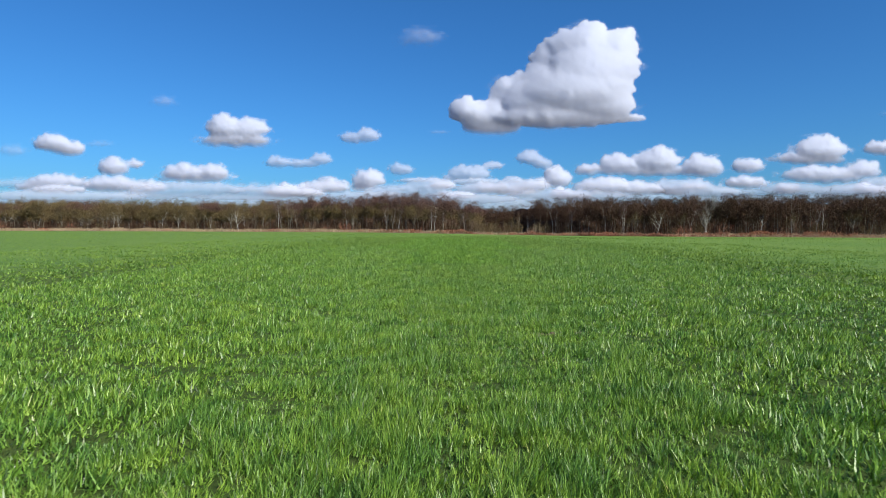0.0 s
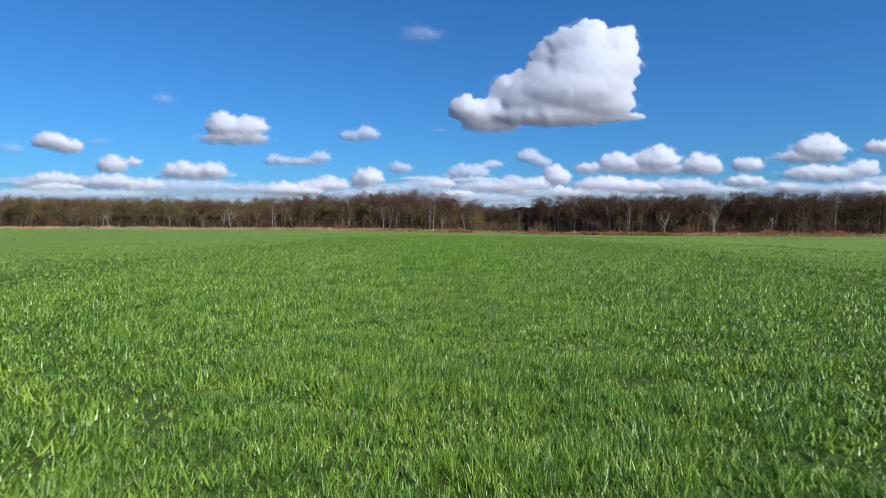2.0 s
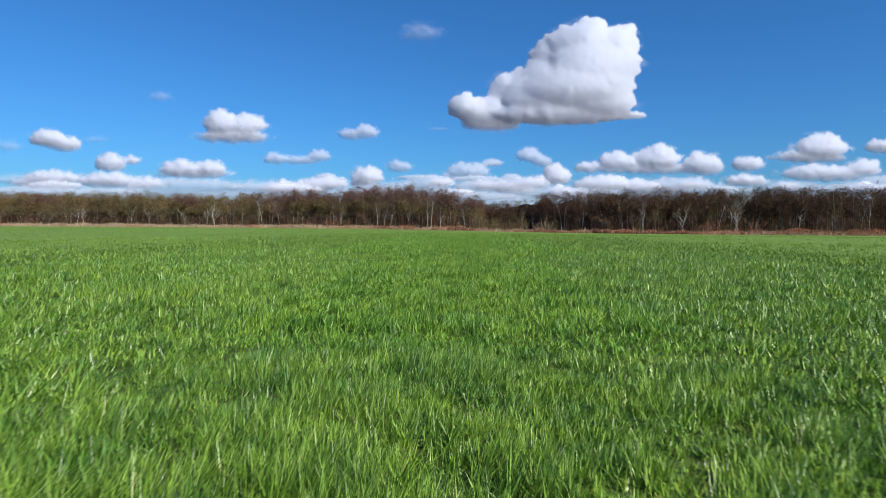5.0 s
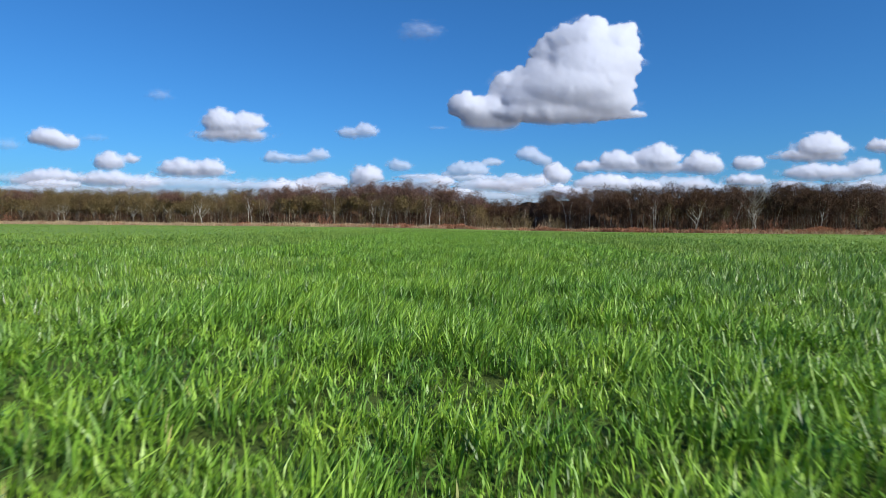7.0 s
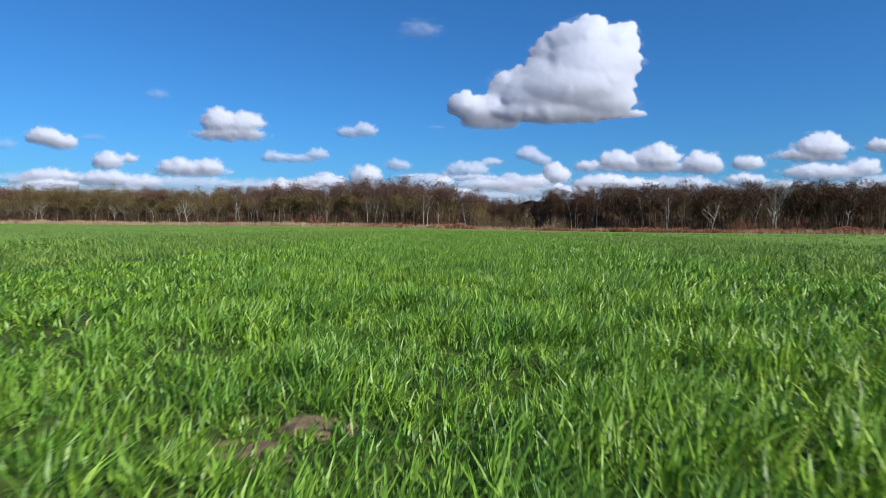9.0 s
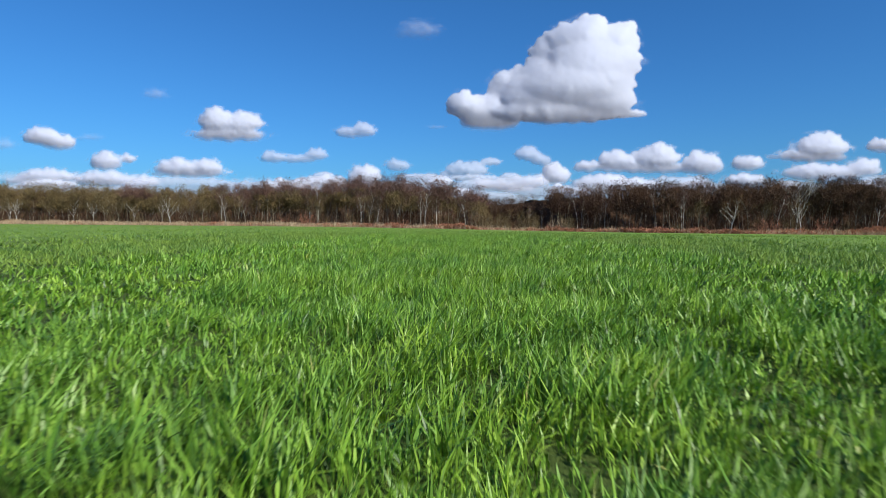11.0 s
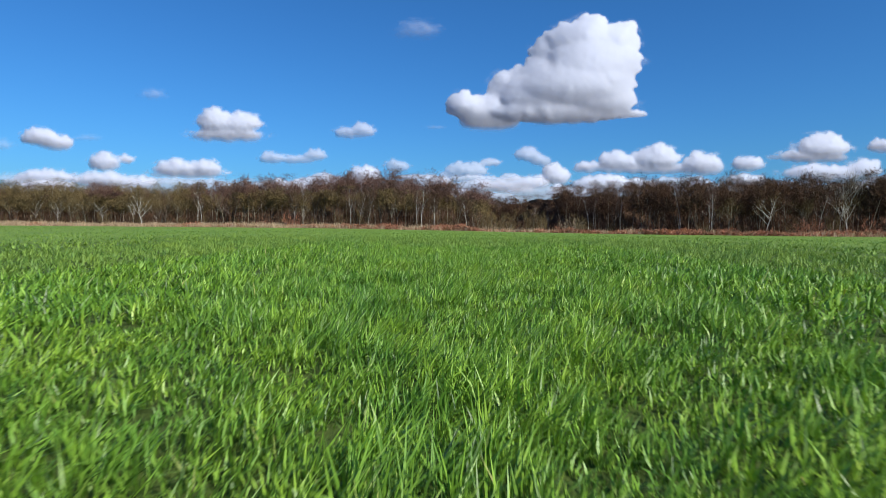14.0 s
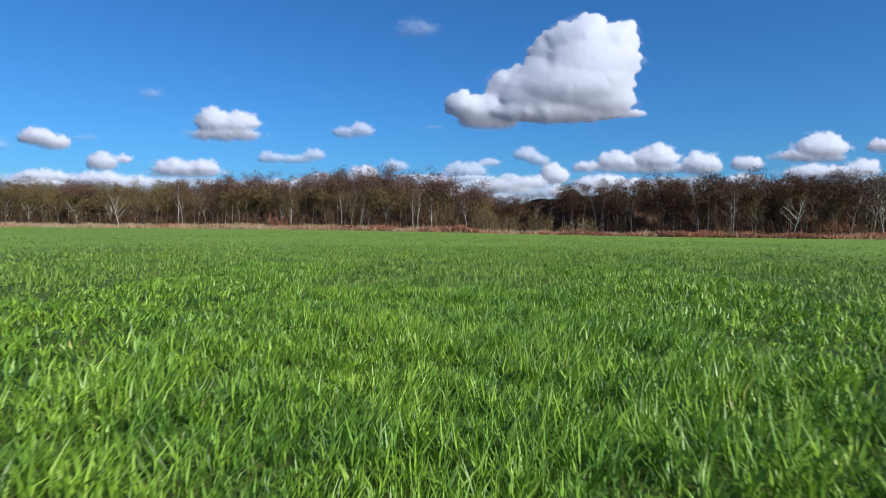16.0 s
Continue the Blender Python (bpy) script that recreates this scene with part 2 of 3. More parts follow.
def build_soil():
    """Lumpy dry earth where the wheat has failed."""
    for k, (x, y, rx, ry) in enumerate(BARE):
        rings, spokes = 12, 40
        R, A = np.meshgrid(np.linspace(0.02, 1.15, rings), np.linspace(0, 2 * np.pi, spokes, endpoint=False), indexing="ij")
        wob = 0.75 + 0.5 * fbm(3 + np.cos(A) * 1.5, k + np.sin(A) * 1.5, 3, 60 + k)
        X, Y = rx * R * wob * np.cos(A), ry * R * wob * np.sin(A)
        Z = 0.012 * np.clip(1.0 - R, -0.8, 1) + 0.07 * (fbm((x + X) * 11, (y + Y) * 11, 3, 66) - 0.42) * (R < 1)
        i = np.arange(rings * spokes).reshape(rings, spokes)
        f = np.stack([i[:-1], np.roll(i[:-1], -1, 1), np.roll(i[1:], -1, 1), i[1:]], -1).reshape(-1, 4)
        ob = new("soil_patch", mesh_from("soil_patch", np.stack([X, Y, Z], -1).reshape(-1, 3), f, SOIL, True))
        ob.location = (x, y, 0.0)
        tagged(ob, "bare patch of dry brown soil among the wheat", "soil", "bare patches")


def scatter(x0, x1, y0, y1, density, rng):
    n = int((x1 - x0) * (y1 - y0) * density)
    return rng.uniform(x0, x1, n), rng.uniform(y0, y1, n)


def wheat(name, x, y, blades, length, width, rng, label, base=0.0, mat=None, spread=0.3, arch=True):
    """Tufts of young wheat standing at x, y: tapered leaves that rise from one foot, lean out and arch over."""
    vigour = smoothstep(0.32, 0.68, fbm(x * 1.5, y * 1.5, 4, 21))
    stand = smoothstep(0.30, 0.43, fbm(x * 2.7, y * 2.7, 3, 27))
    keep = rng.uniform(0, 1, len(x)) < 0.78 + 0.22 * stand
    for hx, hy in HOLLOW:
        close = np.exp(-(((x - hx) / 0.2) ** 2 + ((y - hy) / 0.19) ** 2) ** 2)
        stand = stand * (1 - 1.7 * close)
        keep &= rng.uniform(0, 1, len(x)) > 0.3 * close
    for bx, by, rx, ry in BARE:
        keep &= ((x - bx) / rx) ** 2 + ((y - by) / ry) ** 2 > rng.uniform(0.0, 1.2, len(x))
        stand = stand * (1 - 0.6 * np.exp(-(((x - bx) / rx / 1.6) ** 2 + ((y - by) / ry / 2.6) ** 2) ** 2))
    x, y, vigour, stand = (np.repeat(v[keep], blades) for v in (x, y, vigour, stand))
    n = len(x)
    length = length * np.interp(y, [10, 32], [0.66, 1.0]) * rng.uniform(0.42, 1.2, n) * (0.6 + 0.68 * vigour) * np.maximum(0.52 + 0.48 * stand, 0.2)
    half = width * rng.uniform(0.7, 1.25, n) / 2
    way = rng.uniform(0, 2 * np.pi, n)
    lean = np.abs(rng.normal(spread, 0.17, n)) + np.where(rng.uniform(0, 1, n) < 0.28, rng.uniform(0.2, 0.8, n), 0.0)
    over = lean + rng.uniform(0.1, 0.75, n) + np.where(rng.uniform(0, 1, n) < 0.16, 0.75, 0.0)
    gust = 0.22 + 0.5 * (fbm(x * 0.5, y * 0.5, 2, 33) - 0.5)
    dx, dy = np.cos(way), np.sin(way)
    turn = way + np.pi / 2 + rng.normal(0, 0.6, n)
    S = np.stack([np.cos(turn) * half, np.sin(turn) * half, 0 * half], 1)
    P = np.stack([x + rng.normal(0, 0.013, n), y + rng.normal(0, 0.013, n), base + ground_z(x, y)], 1)
    l1, l2 = length * 0.48, length * 0.52
    A = P + np.stack([dx * np.sin(lean) * l1, dy * np.sin(lean) * l1, np.cos(lean) * l1], 1)
    B = A + np.stack([(dx * np.sin(over) + gust) * l2, dy * np.sin(over) * l2, np.cos(over) * l2], 1)
    if arch:
        V = np.stack([P, A - S, A + S, B], 1).reshape(-1, 3)
        i = np.arange(n)[:, None] * 4
        F = np.concatenate([i + [[0, 2, 1]], i + [[1, 2, 3]]], 0)
    else:
        V = np.stack([P - S, P + S, B], 1).reshape(-1, 3)
        F = np.arange(n)[:, None] * 3 + [[0, 1, 2]]
    return tagged(new(name, mesh_from(name, V, F, mat or WHEAT, arch)), label, "wheat crop", kind="stuff")


def drilled(x, rng):
    """Most plants stand in the drill's rows, an eighth of a metre apart."""
    return np.where(rng.uniform(0, 1, len(x)) < 0.55, np.round(x / 0.125) * 0.125 + rng.normal(0, 0.02, len(x)), x)


def build_wheat():
    rng = np.random.default_rng(3)
    # the crop is shorter and finer where the flight begins
    x, y = scatter(-1.0, 1.0, 2, 24, 680, rng)
    wheat("wheat", drilled(x, rng), y, 9, 0.19, 0.0095, rng, "short fine green winter wheat", 0, WHEAT, 0.26, False)
    x, y = scatter(-1.0, 1.0, 24, 80, 480, rng)
    wheat("wheat", drilled(x, rng), y, 6, 0.19, 0.0095, rng, "short green winter wheat leaning in the wind", 0, WHEAT_LUSH, 0.24)
    for side in (-1, 1):
        x, y = scatter(1.0, 2.4, 2, 24, 500, rng)
        wheat("wheat", side * drilled(x, rng), y, 8, 0.19, 0.0105, rng, "short fine green winter wheat in rows", 0, WHEAT, 0.26, False)
        x, y = scatter(1.0, 2.4, 24, 80, 350, rng)
        wheat("wheat", side * drilled(x, rng), y, 5, 0.19, 0.0115, rng, "short green winter wheat in dense tufts", 0, WHEAT_LUSH, 0.24)
        x, y = scatter(2.4, 5.5, 3, 40, 380, rng)
        wheat("wheat", side * x, y, 4, 0.185, 0.017, rng, "short fine green winter wheat with upright blades", 0, WHEAT, 0.28, False)
        x, y = scatter(2.4, 5.5, 40, 86, 130, rng)
        wheat("wheat", side * x, y, 4, 0.185, 0.02, rng, "short green winter wheat in thick tufts, blades widened to fit the camera's view", 0, WHEAT_LUSH, 0.26)
        x, y = scatter(5.5, 11, 5, 45, 250, rng)
        wheat("wheat", side * x, y, 3, 0.175, 0.021, rng, "short green winter wheat standing in the open field", 0.01, WHEAT, 0.34, False)
        x, y = scatter(5.5, 11, 45, 98, 70, rng)
        wheat("wheat", side * x, y, 3, 0.17, 0.028, rng, "short green winter wheat standing in the open field", 0.02, WHEAT_FAR, 0.36, False)
        for y0, y1, more in ((10, 60, 2.5), (60, 125, 1.0)):
            x, y = scatter(11, 27, y0, y1, 15 * more, rng)
            wheat("wheat", side * x, y, 3, 0.16, 0.052, rng, "green winter wheat canopy further out", 0.04, WHEAT_FAR, 0.45, False)
        x, y = scatter(27, 95, 27, 160, 4, rng)
        wheat("wheat", side * x, y, 1, 0.14, 0.09, rng, "distant green winter wheat canopy", 0.07, WHEAT_FAR, 0.6, False)
    x, y = scatter(-27, 27, 125, 162, 18, rng)
    wheat("wheat", x, y, 1, 0.13, 0.07, rng, "distant green winter wheat before the wood edge", 0.07, WHEAT_FAR, 0.6, False)
    x, y = scatter(-5.5, 5.5, 80, 100, 100, rng)
    wheat("wheat", x, y, 3, 0.17, 0.022, rng, "short green winter wheat in the open field", 0.02, WHEAT_FAR, 0.4, False)
    x, y = scatter(-11, 11, 98, 125, 40, rng)
    wheat("wheat", x, y, 3, 0.15, 0.035, rng, "green winter wheat towards the wood edge", 0.05, WHEAT_FAR, 0.55, False)


# ---------------------------------------------------------------- woods
def tube(path, radii, sides=5):
    """A tapered round limb along a path of points."""
    path = [Vector(p) for p in path]
    V, F = [], []
    for i, (p, r) in enumerate(zip(path, radii)):
        d = (path[min(i + 1, len(path) - 1)] - path[max(i - 1, 0)]).normalized()
        u = d.orthogonal().normalized()
        w = d.cross(u)
        for k in range(sides):
            a = 2 * math.pi * k / sides
            V.append(p + (u * math.cos(a) + w * math.sin(a)) * r)
    for i in range(len(path) - 1):
        for k in range(sides):
            a, b = i * sides + k, i * sides + (k + 1) % sides
            F.append((a, b, b + sides, a + sides))
    return V, F


def bent(start, way, length, steps, rnd, wobble=0.12, rise=0.0):
    pts, d = [Vector(start)], Vector(way).normalized()
    for _ in range(steps):
        d = (d + Vector((rnd.gauss(0, wobble), rnd.gauss(0, wobble), rnd.gauss(0, wobble) + rise))).normalized()
        pts.append(pts[-1] + d * length / steps)
    return pts


def slivers(centres, ways, lengths, widths, rng):
    """Bundles of fine twigs: thin pointed slips."""
    centres, ways = np.asarray(centres), np.asarray(ways)
    ways = ways / np.linalg.norm(ways, axis=1, keepdims=True)
    side = np.cross(ways, rng.normal(0, 1, centres.shape))
    side /= np.linalg.norm(side, axis=1, keepdims=True)
    a = centres - side * widths[:, None] / 2
    b = centres + side * widths[:, None] / 2
    c = centres + ways * lengths[:, None]
    V = np.stack([a, b, c], 1).reshape(-1, 3)
    return V, np.arange(len(V)).reshape(-1, 3)


def make_tree(kind, seed, height, bark, twig, label, twigs=900):
    """A bare tree: trunk, limbs and a crown of fine twigs, its foot at the origin."""
    rnd, rng = random.Random(seed), np.random.default_rng(seed)
    root = new(kind)
    tagged(root, label, "tree", "trees of the wood edge")
    ends = []
    if kind == "birch_tree":
        trunk = bent((0, 0, -0.1), (rnd.gauss(0, 0.05), rnd.gauss(0, 0.05), 1), height * 0.93, 8, rnd, 0.05, 0.03)
        thick = 0.0095 * height
        spread, first, count = 0.26, 0.38, 8
    elif kind == "ash_tree":
        trunk = bent((0, 0, -0.1), (rnd.gauss(0, 0.06), rnd.gauss(0, 0.06), 1), height * 0.62, 6, rnd, 0.06, 0.03)
        thick = 0.013 * height
        spread, first, count = 0.55, 0.40, 8
    else:
        trunk = bent((0, 0, -0.1), (rnd.gauss(0, 0.05), rnd.gauss(0, 0.05), 1), height * 0.8, 7, rnd, 0.07, 0.03)
        thick = 0.011 * height
        spread, first, count = 0.36, 0.30, 10
    n = len(trunk)
    V, F = tube(trunk, [thick * (1.25 if i == 0 else 1.0 - 0.82 * i / (n - 1)) for i in range(n)], 6)
    part("trunk", mesh_from("trunk", V, F, bark, True), root)
    for k in range(count):
        at = first + (1 - first) * (k + rnd.random() * 0.6) / count
        f = at * (n - 1)
        i = min(int(f), n - 2)
        p = trunk[i].lerp(trunk[i + 1], f - i)
        a = k * 2.4 + rnd.gauss(0, 0.4)
        up = 1.2 if kind == "birch_tree" else 1.0
        reach = height * spread * (1.15 - 0.55 * at)
        if kind == "ash_tree":
            reach = height * 0.42 * (1.2 - 0.4 * at)
        limb = bent(p, (math.cos(a), math.sin(a), up + rnd.gauss(0, 0.2)), reach, 5, rnd, 0.16, 0.10)
        r0 = thick * (0.55 - 0.3 * at)
        V, F = tube(limb, [r0 * (1 - 0.75 * j / 5) for j in range(6)], 4)
        for j in (2, 3, 4):
            sub = bent(limb[j], (limb[j] - limb[j - 1]).normalized() + Vector((rnd.gauss(0, 0.6), rnd.gauss(0, 0.6), 0.35)), reach * 0.5, 3, rnd, 0.15, 0.08)
            v, fc = tube(sub, [r0 * 0.38, r0 * 0.28, r0 * 0.2, r0 * 0.1], 3)
            F += [tuple(q + len(V) for q in quad) for quad in fc]
            V += v
            ends += [(sub[1], sub[2] - sub[1]), (sub[2], sub[3] - sub[2]), (sub[3], sub[3] - sub[2])]
        ends += [(limb[j], limb[j] - limb[j - 1]) for j in (2, 3, 4, 5)]
        part("limb", mesh_from("limb", V, F, bark, True), root)
    ends.append((trunk[-1], trunk[-1] - trunk[-2]))
    pick = rng.integers(0, len(ends), twigs)
    base = np.array([tuple(ends[i][0]) for i in pick])
    way = np.array([tuple(ends[i][1].normalized()) for i in pick])
    hang = -0.1 if kind == "birch_tree" else 0.45
    way = way * 0.8 + rng.normal(0, 0.55, (twigs, 3)) + [0, 0, hang]
    base = base + rng.normal(0, 0.035 * height, (twigs, 3))
    V, F = slivers(base, way, rng.uniform(0.5, 1.3, twigs) * height / 12, rng.uniform(0.02, 0.055, twigs), rng)
    tagged(part("crown", mesh_from("crown", V, F, twig), root), kind="stuff")
    return root


def front_y(x):
    return edge_y(x) + 3.5


def canopy_top(x):
    """Height of the woods along the field's edge."""
    x = np.asarray(x, float)
    return np.interp(x, [-400, -160, -80, -62, -45, -12, 2, 7, 10, 14, 26, 32, 45, 60, 80, 110, 150, 400], [11.5, 11.5, 10.9, 11.4, 12.6, 13.7, 12.4, 10.0, 11.5, 12.6, 13.0, 13.2, 13.0, 12.0, 12.2, 12.4, 12.4, 12.4]) + 1.8 * (fbm(x / 7.0, 0 * x, 3, 5) - 0.5)


def woods_depth(x):
    """How far behind the edge the woods begin: a bay between the two stands."""
    return np.interp(x, [-500, 6, 9, 13, 29, 33, 39, 47, 500], [0, 0, 30, 95, 95, 52, 24, 0, 0])


def build_woods():
    rng = np.random.default_rng(12)
    n = 1050
    x = rng.uniform(-190, 155, n)
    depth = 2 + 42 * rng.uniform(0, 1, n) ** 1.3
    y = front_y(x) + woods_depth(x) + depth
    h = canopy_top(x) * rng.uniform(0.9, 1.11, n) + depth * 0.02
    V, F = [], []
    lean = rng.normal(0, 0.07, (n, 2))
    k = np.arange(3) * 2 * np.pi / 3
    ring = np.stack([np.cos(k), np.sin(k)], 1)
    r = rng.uniform(0.04, 0.09, n)
    low = np.stack([x[:, None] + ring[None, :, 0] * r[:, None], y[:, None] + ring[None, :, 1] * r[:, None], np.repeat(ground_z(x, y)[:, None] - 0.1, 3, 1)], -1)
    top = np.stack([x[:, None] + (lean[:, :1] * h[:, None]) + ring[None, :, 0] * r[:, None] * 0.3, y[:, None] + lean[:, 1:] * h[:, None] + ring[None, :, 1] * r[:, None] * 0.3, np.repeat((h * rng.uniform(0.5, 0.8, n))[:, None], 3, 1)], -1)
    V = np.concatenate([low, top], 1).reshape(-1, 3)
    i = np.arange(n)[:, None] * 6
    F = np.concatenate([i + [[a, (a + 1) % 3, (a + 1) % 3 + 3, a + 3]] for a in range(3)], 0)
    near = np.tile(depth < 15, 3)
    # deep trunks take the dark bark to imitate shade inside the wood
    tagged(new("far_woods", mesh_from("far_woods", V, F[~near], BARK_DARK)), "close-set thin trunks deep inside the winter wood, darkened as if shaded", "woods", kind="stuff")
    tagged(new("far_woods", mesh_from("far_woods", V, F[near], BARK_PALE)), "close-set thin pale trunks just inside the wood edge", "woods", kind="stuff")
    m = 690
    tree = np.repeat(np.arange(n), m)
    c = len(tree)
    # every crown is a dome of rounded clumps
    clumps = 16
    wide = rng.uniform(1.7, 3.0, n)
    turn, lift = rng.uniform(0, 2 * np.pi, (n, clumps)), rng.uniform(-0.75, 1, (n, clumps))
    reach = rng.uniform(0.55, 1.0, (n, clumps)) * np.sqrt(1 - lift ** 2 * 0.85)
    k = rng.integers(0, clumps, c)
    off = rng.normal(0, 1, (c, 3)) * [0.5, 0.5, 0.42]
    level = 0.65 + 0.34 * lift[tree, k] * rng.uniform(0.8, 1.0, (n, clumps))[tree, k] + off[:, 2] / h[tree]
    cx = x[tree] + lean[tree, 0] * h[tree] * level + np.cos(turn[tree, k]) * reach[tree, k] * wide[tree]
    cy = y[tree] + lean[tree, 1] * h[tree] * level + np.sin(turn[tree, k]) * reach[tree, k] * wide[tree]
    z = h[tree] * level + ground_z(x[tree], y[tree])
    base = np.stack([cx + off[:, 0], cy + off[:, 1], z - 0.3], 1)
    way = off * [0.9, 0.9, 0.7] + [0, 0, 0.55] + rng.normal(0, 0.3, (c, 3))
    fine = np.interp(level, [0.7, 0.93], [1.0, 0.62])
    long, thick = rng.uniform(0.35, 0.9, c) * fine, rng.uniform(0.1, 0.2, c) * fine
    hue = x[tree] + 14 * (fbm(x[tree] / 9, y[tree] / 9, 3, 91) - 0.5) * 2
    top = level + 0.25 * (fbm(x[tree] / 5, y[tree] / 5, 2, 92) - 0.5) > 0.66
    olive = (hue < -60) | ((hue < 10) & ~top)
    red = (hue >= -60) & (hue < 10) & top | (hue < -60) & top & (fbm(x[tree] / 6, y[tree] / 6, 2, 93) > 0.62)
    olive &= ~red
    for twig, mine, what in ((TWIG_OLIVE, olive, "olive-brown"), (TWIG_RED, red, "purplish brown"), (TWIG_BROWN, ~olive & ~red, "dark brown")):
        v, f = slivers(base[mine], way[mine], long[mine], thick[mine], rng)
        tagged(new("far_woods", mesh_from("far_woods", v, f, twig)), "leafless " + what + " twigs of the winter wood, massed together", "woods", kind="stuff")
    # an added sheet closes the wood, standing in for its dark shaded depth
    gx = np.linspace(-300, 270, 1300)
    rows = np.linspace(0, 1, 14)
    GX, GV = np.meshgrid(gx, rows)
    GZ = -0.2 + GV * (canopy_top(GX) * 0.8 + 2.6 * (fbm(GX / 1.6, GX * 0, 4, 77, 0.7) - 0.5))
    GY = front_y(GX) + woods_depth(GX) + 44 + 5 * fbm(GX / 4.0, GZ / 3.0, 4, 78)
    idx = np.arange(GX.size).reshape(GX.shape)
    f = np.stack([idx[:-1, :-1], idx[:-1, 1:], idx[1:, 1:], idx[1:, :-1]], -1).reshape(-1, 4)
    tagged(new("backdrop", mesh_from("backdrop", np.stack([GX, GY, GZ], -1).reshape(-1, 3), f, TWIG_BROWN)), "added sheet closing the wood, standing in for its shaded depth", "woods", kind="structure")
    # shrubs and saplings under the trees
    c = 45000
    x = rng.uniform(-190, 155, c)
    d = rng.uniform(0, 1, c) ** 1.3 * 30
    y = front_y(x) + woods_depth(x) * 0.9 + d
    z = ground_z(x, y) + rng.uniform(0, 1, c) ** 1.5 * 4.2 * (0.3 + fbm(x / 4.0, y / 4.0, 3, 8))
    way = rng.normal(0, 0.4, (c, 3)) + [0, 0, 1]
    v, f = slivers(np.stack([x, y, z], 1), way, rng.uniform(0.7, 1.8, c), rng.uniform(0.08, 0.2, c), rng)
    tagged(new("undergrowth", mesh_from("undergrowth", v, f, TWIG_BROWN)), "bare brown shrubs and saplings under the trees", "undergrowth", kind="stuff")


def build_verge():
    rng = np.random.default_rng(5)
    x = rng.uniform(-195, 160, 64000)
    x = x[rng.uniform(0, 1, len(x)) < np.interp(x, [-40, 10, 60, 85], [1, 0.15, 0.12, 0.6]) * (0.45 + 0.55 * smoothstep(0.3, 0.55, fbm(x / 3.5, 0 * x, 3, 17)))]
    c = len(x)
    y = edge_y(x) + rng.uniform(-0.2, 4.5, c)
    z = ground_z(x, y) - 0.08
    v, f = slivers(np.stack([x, y, z], 1), rng.normal(0, 0.35, (c, 3)) + [0.15, 0, 1], rng.uniform(0.8, 1.6, c) * (0.55 + 0.9 * fbm(x / 2.5, y / 2.5, 3, 18)), rng.uniform(0.09, 0.19, c), rng)
    tagged(new("verge_grass", mesh_from("verge_grass", v, f, DRY_GRASS)), "strip of pale dry grass along the field edge", "dry grass", kind="stuff")
    c = 110000
    x = rng.uniform(-195, 160, c)
    patch = fbm(x / 8.0, 0 * x, 3, 14)
    keep = rng.uniform(0.3, 0.62, c) < patch + np.interp(x, [-120, -60, -20, 60, 90], [-0.3, -0.12, 0.15, 0.25, -0.1])
    x, patch = x[keep], patch[keep]
    c = len(x)
    back = rng.uniform(0.5, 6.0, c)
    y = edge_y(x) + back
    mound = fbm(x / 2.2, back / 2.0, 3, 15)
    tall = np.clip(mound * 2.2 - 0.35, 0.15, 1.4) * (patch + 0.3) * np.interp(x, [-40, 6, 16, 34, 45], [0.8, 1.0, 0.8, 0.95, 1.4])
    lie = rng.normal(0, 0.7, (c, 3)) + [0, -0.5, 0.35]
    v, f = slivers(np.stack([x, y, ground_z(x, y) - 0.05 + rng.uniform(0.1, 1.0, c) ** 0.6 * tall], 1), lie, rng.uniform(0.3, 0.75, c), rng.uniform(0.12, 0.28, c), rng)
    tagged(new("bracken", mesh_from("bracken", v, f, BRACKEN)), "rusty red-brown dead bracken in front of the trees", "bracken", kind="stuff")


def make_shrub(seed, height, twig, bark, label, stems=9, twigs=420, fan=0.5):
    """A leafless bush: stems fanning from one foot, ending in fine twigs."""
    rnd, rng = random.Random(seed), np.random.default_rng(seed)
    root = tagged(new("shrub"), label, "shrub", "shrubs of the wood edge")
    ends = []
    for k in range(stems):
        a = k * 2.4
        stem = bent((0.12 * math.cos(a), 0.12 * math.sin(a), -0.1), (fan * math.cos(a), fan * math.sin(a), 1), height * rnd.uniform(0.65, 0.95), 4, rnd, 0.14, 0.05)
        V, F = tube(stem, [0.035, 0.028, 0.02, 0.012, 0.005], 3)
        part("stem", mesh_from("stem", V, F, bark, True), root)
        ends += [(stem[j], stem[j] - stem[j - 1]) for j in (1, 2, 3, 4)]
    pick = rng.integers(0, len(ends), twigs)
    base = np.array([tuple(ends[i][0]) for i in pick]) + rng.normal(0, 0.07 * height, (twigs, 3))
    base[:, 2] = np.maximum(base[:, 2], 0.05)
    way = np.array([tuple(ends[i][1].normalized()) for i in pick]) + rng.normal(0, 0.45, (twigs, 3)) + [0, 0, 0.2]
    V, F = slivers(base, way, rng.uniform(0.4, 0.9, twigs) * height / 4, rng.uniform(0.03, 0.08, twigs), rng)
    tagged(part("brush", mesh_from("brush", V, F, twig), root), kind="stuff")
    return root


